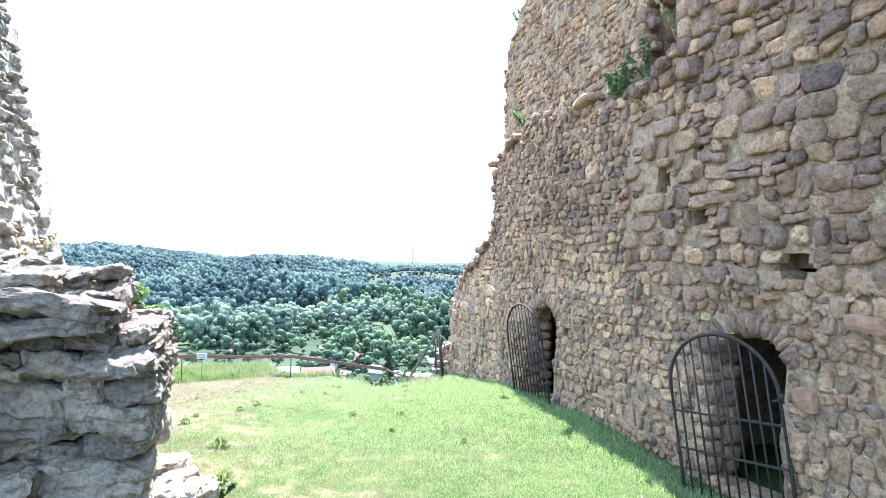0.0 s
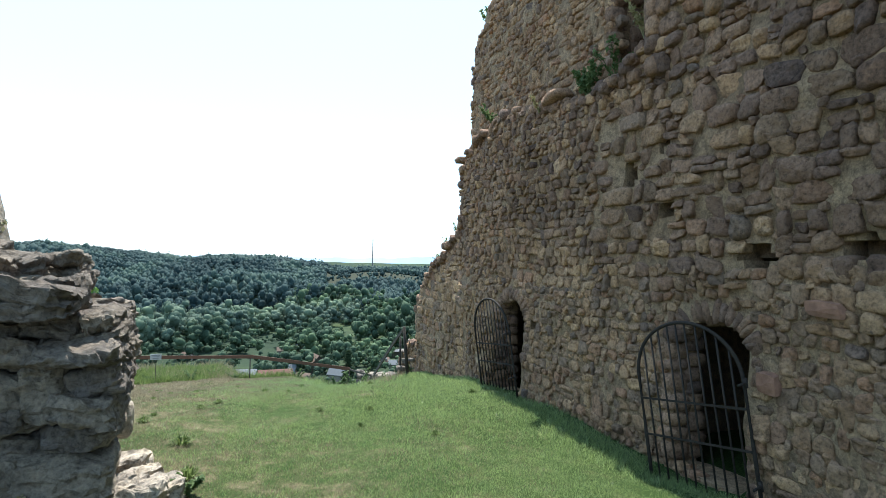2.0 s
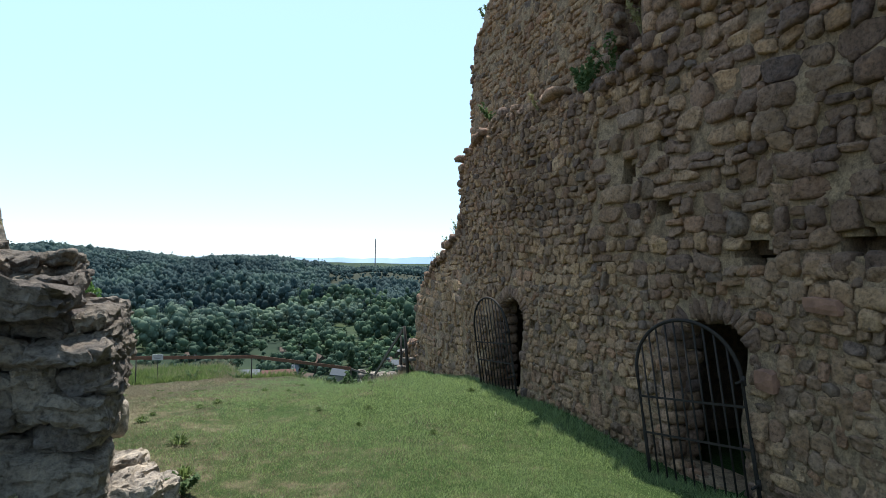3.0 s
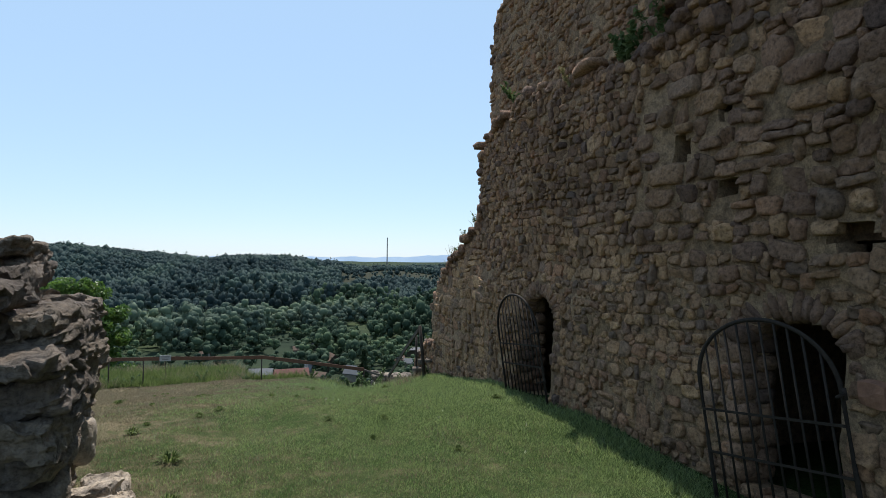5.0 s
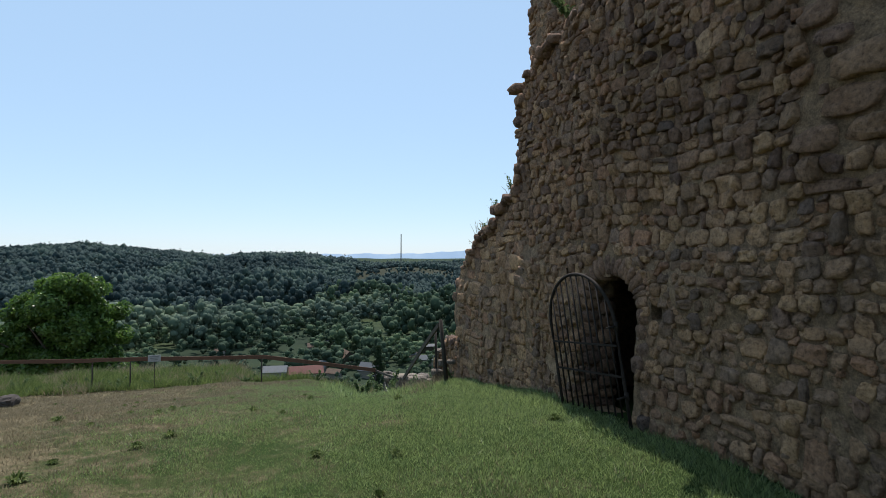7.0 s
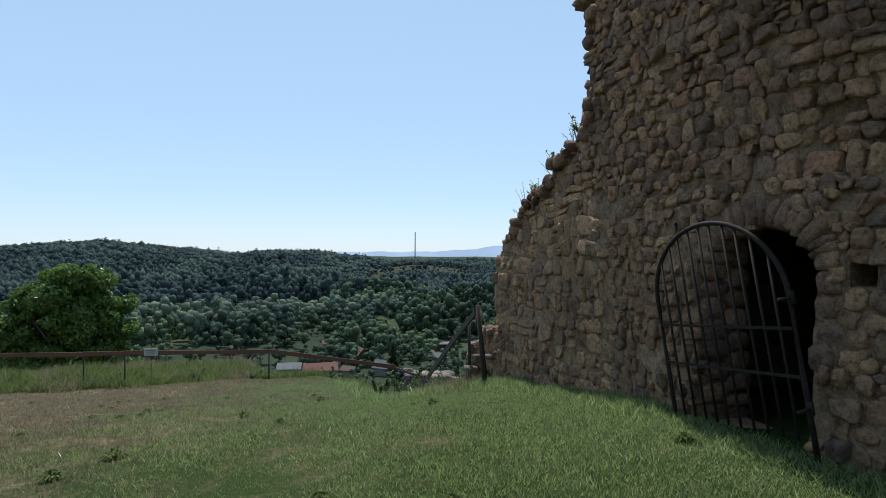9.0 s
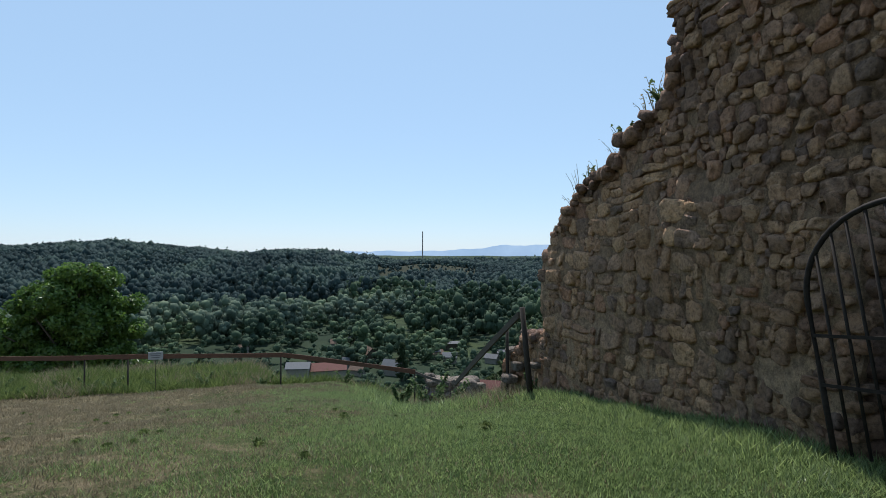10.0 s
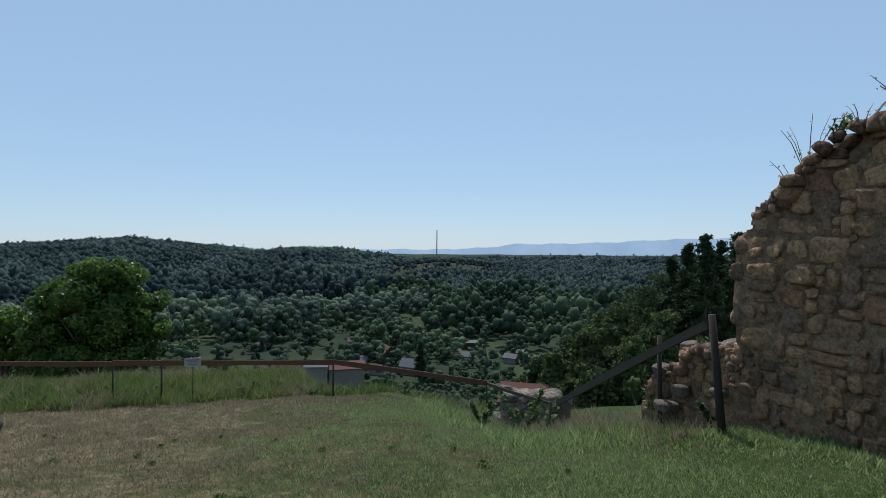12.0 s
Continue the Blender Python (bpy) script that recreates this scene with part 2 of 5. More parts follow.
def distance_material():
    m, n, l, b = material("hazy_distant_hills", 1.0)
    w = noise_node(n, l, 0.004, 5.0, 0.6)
    # haze is put into the blue colour, which also glows without any lamp
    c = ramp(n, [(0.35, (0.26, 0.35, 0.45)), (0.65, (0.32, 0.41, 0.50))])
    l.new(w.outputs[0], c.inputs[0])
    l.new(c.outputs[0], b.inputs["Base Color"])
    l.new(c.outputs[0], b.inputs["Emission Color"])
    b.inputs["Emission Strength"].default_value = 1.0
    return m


DISTANCE = distance_material()


# ---- builders ----
def np_mesh(name, verts, faces, mat, smooth=False):
    """A mesh from arrays of places and of equal-sided faces."""
    verts, faces = np.asarray(verts, np.float32), np.asarray(faces, np.int32)
    k = faces.shape[1]
    me = bpy.data.meshes.new(name)
    me.vertices.add(len(verts))
    me.vertices.foreach_set("co", verts.ravel())
    me.loops.add(faces.size)
    me.loops.foreach_set("vertex_index", faces.ravel())
    me.polygons.add(len(faces))
    me.polygons.foreach_set("loop_start", np.arange(0, faces.size, k, dtype=np.int32))
    me.polygons.foreach_set("use_smooth", np.full(len(faces), smooth))
    me.update(calc_edges=True)
    me.validate()
    me.materials.append(mat)
    return me


def part(name, bm, mat, parent=None, label="", smooth=False):
    me = bpy.data.meshes.new(name)
    bm.to_mesh(me)
    bm.free()
    me.materials.append(mat)
    if smooth:
        me.polygons.foreach_set("use_smooth", np.full(len(me.polygons), True))
    ob = new(name, me)
    ob.parent = parent
    if label:
        tagged(ob, label)
    return ob


def np_part(name, verts, faces, mat, parent=None, label="", smooth=False, kind=""):
    ob = new(name, np_mesh(name, verts, faces, mat, smooth))
    ob.parent = parent
    return tagged(ob, label, kind=kind)


def bar(bm, a, b, r, sides=8, r2=None):
    """A round bar from a to b, closed at the ends."""
    a, b = Vector(a), Vector(b)
    turn = (b - a).to_track_quat("Z", "Y").to_matrix()
    rings = []
    for p, rr in ((a, r), (b, r if r2 is None else r2)):
        rings.append([bm.verts.new(p + turn @ Vector((rr * math.cos(2 * math.pi * i / sides), rr * math.sin(2 * math.pi * i / sides), 0))) for i in range(sides)])
    for i in range(sides):
        j = (i + 1) % sides
        bm.faces.new((rings[0][i], rings[0][j], rings[1][j], rings[1][i]))
    bm.faces.new(rings[0][::-1])
    bm.faces.new(rings[1])


def tube(bm, pts, r, sides=8):
    """A round bar along a line of points."""
    pts = [Vector(p) for p in pts]
    rings = []
    for i, p in enumerate(pts):
        d = (pts[min(i + 1, len(pts) - 1)] - pts[max(i - 1, 0)]).normalized()
        turn = d.to_track_quat("Z", "Y").to_matrix()
        rings.append([bm.verts.new(p + turn @ Vector((r * math.cos(2 * math.pi * k / sides), r * math.sin(2 * math.pi * k / sides), 0))) for k in range(sides)])
    for u, v in zip(rings, rings[1:]):
        for k in range(sides):
            j = (k + 1) % sides
            bm.faces.new((u[k], u[j], v[j], v[k]))
    bm.faces.new(rings[0][::-1])
    bm.faces.new(rings[-1])


def plank(bm, a, b, width, thick, wobble=0.0, steps=8):
    """A sawn plank on edge from a to b, slightly warped."""
    a, b = Vector(a), Vector(b)
    along = (b - a).normalized()
    side = along.cross(Vector((0, 0, 1))).normalized()
    up = side.cross(along)
    rings = []
    for i in range(steps + 1):
        f = i / steps
        p = a.lerp(b, f) + up * wobble * math.sin(3.1 * f + a.x) + side * wobble * math.sin(5.0 * f + a.y)
        w = width * (1 + 0.08 * math.sin(7 * f + a.y))
        rings.append([bm.verts.new(p + side * sx * thick / 2 + up * sz * w / 2) for sx, sz in ((-1, -1), (1, -1), (1, 1), (-1, 1))])
    for u, v in zip(rings, rings[1:]):
        for k in range(4):
            j = (k + 1) % 4
            bm.faces.new((u[k], v[k], v[j], u[j]))
    bm.faces.new(rings[0])
    bm.faces.new(rings[-1][::-1])


def grid_cube(n):
    """A cube of side 2 with n cells a side: places and quads."""
    index, verts, faces = {}, [], []

    def vid(p):
        if p not in index:
            index[p] = len(verts)
            verts.append([2 * c / n - 1 for c in p])
        return index[p]

    for axis in range(3):
        for side in (0, n):
            for i in range(n):
                for j in range(n):
                    q = []
                    for di, dj in ((0, 0), (1, 0), (1, 1), (0, 1)):
                        p = [0, 0, 0]
                        p[axis], p[(axis + 1) % 3], p[(axis + 2) % 3] = side, i + di, j + dj
                        q.append(vid(tuple(p)))
                    faces.append(q if side else q[::-1])
    return np.array(verts, float), np.array(faces)


def stone_shape(rng, n=2, power=3.2, rough=0.12):
    """A rounded rubble stone in a box of side 2: x is its face, y its length, z its height."""
    v, f = grid_cube(n)
    v = v / (np.abs(v) ** power).sum(1, keepdims=True) ** (1 / power)
    v *= 1 / np.abs(v).max(0)
    # uneven corners, so that no two outlines are alike
    c = rng.uniform(-0.22, 0.22, (2, 2, 2))
    fy, fz = (v[:, 1] + 1) / 2, (v[:, 2] + 1) / 2
    for k, axis in enumerate((1, 2)):
        v[:, axis] += c[k, 0, 0] * (1 - fy) * (1 - fz) + c[k, 1, 0] * fy * (1 - fz) + c[k, 0, 1] * (1 - fy) * fz + c[k, 1, 1] * fy * fz
    off = rng.uniform(0, 90, 3)
    for i, p in enumerate(v):
        v[i] += rough * np.array(noise.noise_vector(Vector(p * 1.3 + off)))
    return v, f


def lumpy(rng, n, size, rough, fine=0.3, power=4.0, freq=1.0):
    """A broken block of rock of the given size with uneven, layered faces."""
    v, f = grid_cube(n)
    v = v / (np.abs(v) ** power).sum(1, keepdims=True) ** (1 / power)
    size = np.array(size) / 2
    off = rng.uniform(0, 90, 3)
    w = v * size
    for i, p in enumerate(w):
        q = Vector(p * freq + off)
        w[i] += rough * np.array(noise.noise_vector(q * 1.6)) + rough * fine * np.array(noise.noise_vector(q * 6.0))
        w[i][2] += 0.35 * rough * noise.noise(Vector((off[0], off[1], p[2] * 14)))
        w[i][:2] *= 1 + 0.16 * rough / 0.1 * 0.4 * noise.noise(Vector((off[1], off[0], p[2] * 11)))
    return w, f


def joined(pieces):
    """Many (places, faces) as one pair."""
    vs, fs, at = [], [], 0
    for v, f in pieces:
        vs.append(v)
        fs.append(f + at)
        at += len(v)
    return np.concatenate(vs), np.concatenate(fs)


def smoothstep(a, b, x):
    t = np.clip((np.asarray(x, float) - a) / (b - a), 0, 1)
    return t * t * (3 - 2 * t)


# ---- ground ----
HILL_Y = [-400, -60, -6, 0, 5, 7.5, 10, 12, 14.8, 19, 23, 25.5, 31, 36, 45, 80, 130]
HILL_Z = [2.0, 2.0, 1.5, 1.05, 0.36, 0.10, -0.08, -0.40, -0.95, -1.85, -2.55, -2.85, -3.4, -5.8, -10.4, -25.0, -37.0]
CREST_AZ = [-40, -26, -16, -8.5, -5.5, 0, 4, 7.4, 9, 14, 22, 30, 45]
CREST_Z = [-5, -3, 5, 0, -6, -6, -10, -16, -26, -26, -22, -18, -16]


def height(x, y):
    """The ground's height: the castle's meadow, the slope below it, the valley and the wooded hill behind."""
    x, y = np.asarray(x, float), np.asarray(y, float)
    z = np.zeros_like(y)
    for k in (-1.2, -0.6, 0, 0.6, 1.2):
        z += np.interp(y + k, HILL_Y, HILL_Z) / 5
    z += 0.03 * np.sin(1.3 * x + 0.5 * y) * np.sin(0.9 * y) + 0.02 * np.sin(2.9 * x - 1.7 * y)
    z -= 0.30 * smoothstep(1.0, 3.9, x) * smoothstep(7.6, 3.5, y)
    z += 0.10 * smoothstep(0.5, 2.5, x) * smoothstep(5.5, 8.5, y) * smoothstep(13.0, 10.0, y)
    z -= 0.75 * smoothstep(1.5, 4.5, x) * smoothstep(14.5, 22.0, y) * smoothstep(60, 30, y)
    z -= 0.16 * np.exp(-((x - 2.7) / 1.1) ** 2) * smoothstep(11.5, 15.5, y) * smoothstep(24, 19, y)
    z += 0.12 * smoothstep(3.2, 4.0, x) * smoothstep(11.0, 13.5, y) * smoothstep(17, 14.5, y)
    z += 0.17 * np.exp(-((x + 0.8) / 1.5) ** 2 - ((y - 22.6) / 1.2) ** 2)
    z -= 3.2 * smoothstep(2.0, 6.0, x) * smoothstep(24.0, 34.0, y) * smoothstep(70, 45, y)
    z -= 1.5 * smoothstep(-1.4, 1.0, x) * smoothstep(23.8, 29.0, y) * smoothstep(44, 34, y)
    # right of the castle the slope stays high and wooded
    z += 9.0 * smoothstep(14, 60, x) * smoothstep(20, 60, y) * smoothstep(150, 80, y)
    d = np.hypot(x, y - 8)
    az = np.degrees(np.arctan2(x, y - 8))
    crest = np.interp(az, CREST_AZ, CREST_Z)
    ahead = smoothstep(-20, 60, y)
    z += ahead * (crest + 37.0) * smoothstep(400, 830, d) - ahead * smoothstep(1000, 1800, d) * (crest + 25) * 0.8
    # a lower wooded ridge before the hill, with a dip between
    z += (10.0 * np.exp(-((d - 475) / 40) ** 2) - 9.0 * np.exp(-((d - 570) / 45) ** 2)) * smoothstep(-24, -16, az) * smoothstep(9, 4, az)
    z += 13.0 * np.exp(-((az - 13.0) / 4.5) ** 2 - ((d - 770) / 110) ** 2)
    z += ahead * smoothstep(200, 500, d) * 3.0 * np.sin(x * 0.021 + 1.0) * np.sin(y * 0.017)
    return z


def place(x, y, dz=0.0):
    return (x, y, float(height(x, y)) + dz)


def build_ground():
    radii = np.concatenate([np.arange(0, 34, 0.3), 34 * (4700 / 34) ** np.linspace(0, 1, 90)])
    turns = np.radians(np.arange(0, 360, 1.25))
    x = radii[:, None] * np.sin(turns)[None, :] + 1.0
    y = radii[:, None] * np.cos(turns)[None, :] + 8.0
    verts = np.stack([x, y, height(x, y)], -1).reshape(-1, 3)
    n, k = len(radii), len(turns)
    i, j = np.meshgrid(np.arange(n - 1), np.arange(k), indexing="ij")
    a, b = i * k + j, i * k + (j + 1) % k
    faces = np.stack([a, a + k, b + k, b], -1).reshape(-1, 4)
    ob = new("ground", np_mesh("ground", verts, faces, GROUND, True))
    return tagged(ob, "mown green and sun-dried meadow falling to a wooded valley", "ground", kind="structure")


build_ground()

# ---- castle wall ----
SINGLE = []
WX = 4.30
FRONT_Y = [-8, 4.9, 5.15, 5.16, 5.7, 6.4, 7.5, 8.6, 9.5, 10.4, 11.1, 11.28, 11.36, 11.8, 12.2, 12.4, 13.4, 13.65, 14.05, 14.25, 14.3, 14.75, 15.3, 15.45, 15.75, 16.0, 16.3]
FRONT_Z = [10.6, 10.5, 9.0, 5.3, 5.0, 4.9, 5.02, 5.2, 5.3, 5.05, 4.85, 4.5, 3.15, 3.02, 2.85, 2.65, 2.33, 2.02, 1.82, 1.35, 0.14, 0.06, 0.02, -0.22, -0.42, -0.62, -1.5]
BACK_Y = [-8, 6.0, 8.0, 9.2, 10.0, 10.7, 11.2, 11.42, 11.48]
BACK_Z = [10.6, 10.6, 10.2, 9.6, 8.6, 7.9, 7.55, 7.2, 4.0]
OPENINGS = [(3.62, 4.66, 0.22, 1.58, 1.90), (8.13, 9.22, 0.02, 1.42, 1.80)]
HOLES = [(5.5, 3.62, 0.13, 0.17), (3.61, 2.575, 0.19, 0.14), (4.89, 3.11, 0.14, 0.11), (7.71, 4.12, 0.12, 0.08), (4.95, 3.97, 0.08, 0.17), (2.61, 2.61, 0.17, 0.13), (7.84, 1.40, 0.10, 0.10), (8.27, 4.13, 0.10, 0.07), (9.4, 4.1, 0.12, 0.08)]


def in_opening(y, z, grow=0.0):
    for y0, y1, z0, spring, crown in OPENINGS:
        if y0 - grow < y < y1 + grow and z0 - grow * 0 < z:
            f = (y - (y0 + y1) / 2) / ((y1 - y0) / 2 + grow)
            if z < spring + (crown + grow - spring) * math.sqrt(max(0.0, 1 - f * f)):
                return True
    return False


def in_arch(y, z):
    """The ring of arch stones round the heads of the openings."""
    return any(z > spring and ((y - (y0 + y1) / 2) / ((y1 - y0) / 2 + 0.18)) ** 2 + ((z - spring) / (crown - spring + 0.2)) ** 2 < 1 for y0, y1, z0, spring, crown in OPENINGS)


def in_hole(y, z, grow=0.0):
    return any(((y - a) / (w + grow)) ** 2 + ((z - b) / (h + grow)) ** 2 < 1 for a, b, w, h in HOLES)


def front_solid(y, z, grow=0.0):
    return z < np.interp(y, FRONT_Y, FRONT_Z) - grow and not in_opening(y, z, grow) and not in_hole(y, z, grow)


def bulge(y, z):
    """How far the old wall's face swells out of its plane."""
    return 0.16 * noise.noise(Vector((y * 0.42, z * 0.55, 1.7))) + 0.07 * noise.noise(Vector((y * 1.1, z * 1.5, 6.1)))


def core(name, solid, y0, y1, z0, z1, x0, x1, cell, rough, parent=None, mat=None, flip=None, flush=0.0, swell=0.0):
    """A slab of mortared masonry between x0 and x1, wherever solid(y, z) holds, with an uneven face."""
    ny, nz = int((y1 - y0) / cell), int((z1 - z0) / cell)
    on = np.zeros((ny + 2, nz + 2), bool)
    for i in range(ny):
        for k in range(nz):
            on[i + 1, k + 1] = solid(y0 + (i + 0.5) * cell, z0 + (k + 0.5) * cell)
    verts, faces, index = [], [], {}

    def vid(i, k, side):
        key = (i, k, side)
        if key not in index:
            y, z = y0 + i * cell, z0 + k * cell
            q = Vector((y * 2.3, z * 2.3, side * 7))
            x = (x0, x1)[side] + rough * noise.noise(q) + 0.5 * rough * noise.noise(q * 4.3)
            x -= flush * float(smoothstep(2.5, 1.3, z)) * (1 - side) + swell * (1 - side) * bulge(y, z)
            index[key] = len(verts)
            verts.append((x, y + 0.4 * cell * noise.noise(q * 1.9), z + 0.4 * cell * noise.noise(q * 2.1 + Vector((5, 0, 0)))))
        return index[key]

    for i in range(ny):
        for k in range(nz):
            if not on[i + 1, k + 1]:
                continue
            faces.append((vid(i, k, 0), vid(i, k + 1, 0), vid(i + 1, k + 1, 0), vid(i + 1, k, 0)))
            faces.append((vid(i, k, 1), vid(i + 1, k, 1), vid(i + 1, k + 1, 1), vid(i, k + 1, 1)))
            for di, dk, (a, b) in ((-1, 0, ((0, 0), (0, 1))), (1, 0, ((1, 1), (1, 0))), (0, -1, ((1, 0), (0, 0))), (0, 1, ((0, 1), (1, 1)))):
                if not on[i + 1 + di, k + 1 + dk]:
                    p, q = (i + a[0], k + a[1]), (i + b[0], k + b[1])
                    faces.append((vid(*p, 0), vid(*p, 1), vid(*q, 1), vid(*q, 0)))
    verts = np.array(verts)
    if flip is not None:
        verts = flip(verts)
    ob = new(name, np_mesh(name, verts, faces, mat or MORTAR))
    ob.parent = parent
    return ob


rng = np.random.default_rng(7)
FINE_SHAPES = [stone_shape(rng, 3, 4.5, 0.22) for _ in range(40)]
JAMB_SHAPES = [(v, np.concatenate([f[:, [0, 1, 2]], f[:, [0, 2, 3]]])) for v, f in FINE_SHAPES]


def rounded_cell(r, a, b, low, high, power):
    """The outline of one stone in its place in a course, from y = a to b: a quadrangle with uneven, rounded corners."""
    w, h = b - a, high(0.5 * (a + b)) - low(0.5 * (a + b))
    j = r.uniform(-0.06, 0.24, 8)
    j[::2] *= min(1.0, h / w)
    q = np.array([(a + j[0] * w, low(a) + j[1] * h), (b - j[2] * w, low(b) + j[3] * h), (b - j[4] * w, high(b) - j[5] * h), (a + j[6] * w, high(a) - j[7] * h)])
    t = np.linspace(0, 2 * math.pi, 14, endpoint=False) + r.uniform(0, 0.4)
    c, s = np.cos(t), np.sin(t)
    k = (np.abs(c) ** power + np.abs(s) ** power) ** (-1 / power) * (1 + r.normal(0, 0.05, 14))
    u, v = np.clip(c * k, -1.1, 1.1) / 2 + 0.5, np.clip(s * k, -1.1, 1.1) / 2 + 0.5
    u, v = u[:, None], v[:, None]
    return q[0] * (1 - u) * (1 - v) + q[1] * u * (1 - v) + q[2] * u * v + q[3] * (1 - u) * v


def coursed_rubble(r, solid, y0, y1, z0, z1, rows, lengths, proud, gap=0.008, fine=True, crag=1.0):
    """Rubble in wavy courses with small stones wedged between: for each stone its centre and its mesh, whose face looks to -x from x = 0."""
    def bed(y, z):
        return z + 0.11 * noise.noise(Vector((y * 0.5, z * 0.4, 3))) + 0.05 * noise.noise(Vector((y * 1.9, z * 1.2, 9)))

    out, z = [], z0
    while z < z1:
        h, y = r.uniform(*rows), y0 - r.uniform(0, 0.3)
        while y < y1:
            w = min(h * r.uniform(*lengths), 0.62)
            cells = [(y, y + w, z, z + h)]
            pick = r.random()
            if pick < 0.14 and h > 0.17:
                f = r.uniform(0.38, 0.62)
                cells = [(y, y + w, z, z + h * f), (y, y + w, z + h * f, z + h)]
            elif pick < 0.30 and w > 0.22:
                f = r.uniform(0.35, 0.65)
                cells = [(y, y + w * f, z, z + h), (y + w * f, y + w, z, z + h * 0.55), (y + w * f, y + w, z + h * 0.55, z + h)]
            elif pick < 0.42:
                cells = [(y, y + w, z - 0.25 * h, z + 1.15 * h)]
            if r.random() < 0.35:
                cells.append((y + w - 0.045, y + w + 0.045, z + h - 0.05, z + h + 0.04))
            for a, b, lo, hi in cells:
                a, b, lo, hi = a + gap * r.uniform(0.3, 1.3), b - gap * r.uniform(0.3, 1.3), lo + gap * r.uniform(0.3, 1.3), hi - gap * r.uniform(0.3, 1.3)
                ym, zm = 0.5 * (a + b), bed(0.5 * (a + b), 0.5 * (lo + hi))
                if r.random() < 0.035 or not solid(ym, zm):
                    continue
                outline = rounded_cell(r, a, b, lambda q: bed(q, lo), lambda q: bed(q, hi), r.uniform(3.0, 8.0))
                small = min(1.0, (b - a) / 0.16, (hi - lo) / 0.12)
                p = outline.mean(0)
                out.append((p, stone_mesh(r, outline - p, r.uniform(*proud) * (0.4 + 0.6 * small) + 0.012 * (0.30 < pick < 0.42), fine and p[1] < 5.2 and 1.2 < p[0] < 15.5, crag)))
            y += w
        z += h
    return out


def stone_mesh(r, outline, proud, fine=True, rugged=1.0):
    """One stone with a rounded, uneven face that stands proud of the mortar."""
    n, c = len(outline), outline.mean(0)
    tilt, crag = r.normal(0, 0.14, 2), rugged * r.uniform(0.6, 1.9)
    off = Vector(r.uniform(0, 99, 3))
    levels = ((1.0, 0.10), (1.03, -0.05 * proud), (0.99, -0.62 * proud), (0.88, -0.95 * proud), (0.50, -1.02 * proud)) if fine else ((1.0, 0.09), (0.99, -0.5 * proud), (0.78, -0.98 * proud))
    verts = []
    for k, (f, x) in enumerate(levels):
        for q in outline:
            d = (q - c) * f
            e = c + d
            xx = x + (k > 0) * float(d @ tilt)
            if k > 0:
                xx += crag * (0.012 + 0.22 * proud) * noise.noise(Vector((e[0] * 9, e[1] * 9, 0)) + off) + 0.015 * crag * noise.noise(Vector((e[0] * 24, e[1] * 24, 0)) + off)
                e = e + 0.016 * np.array(noise.noise_vector(Vector((e[0] * 15, e[1] * 15, k * 0.7)) + off)[:2])
            verts.append((xx, e[0], e[1]))
    verts.append((-1.06 * proud + 0.2 * proud * noise.noise(off), c[0], c[1]))
    tris, m = [], len(levels)
    for k in range(m - 1):
        for i in range(n):
            j = (i + 1) % n
            a, b, d, e = k * n + i, k * n + j, (k + 1) * n + i, (k + 1) * n + j
            tris += [(a, d, e), (a, e, b)]
    for i in range(n):
        tris.append(((m - 1) * n + i, m * n, (m - 1) * n + (i + 1) % n))
    return np.array(verts), np.array(tris)


def set_stone(shape, x, y, z, deep, long, high, lean):
    """A stone shape put into the wall's face at x."""
    v = shape[0] * (deep / 2, long / 2, high / 2)
    c, s = math.cos(radians(lean)), math.sin(radians(lean))
    v = np.stack([v[:, 0], v[:, 1] * c - v[:, 2] * s, v[:, 1] * s + v[:, 2] * c], -1)
    return v + (x, y, z), shape[1]


def near_stretch(y, z):
    return 2.7 < y < 6.3 and -0.2 < z < 2.75


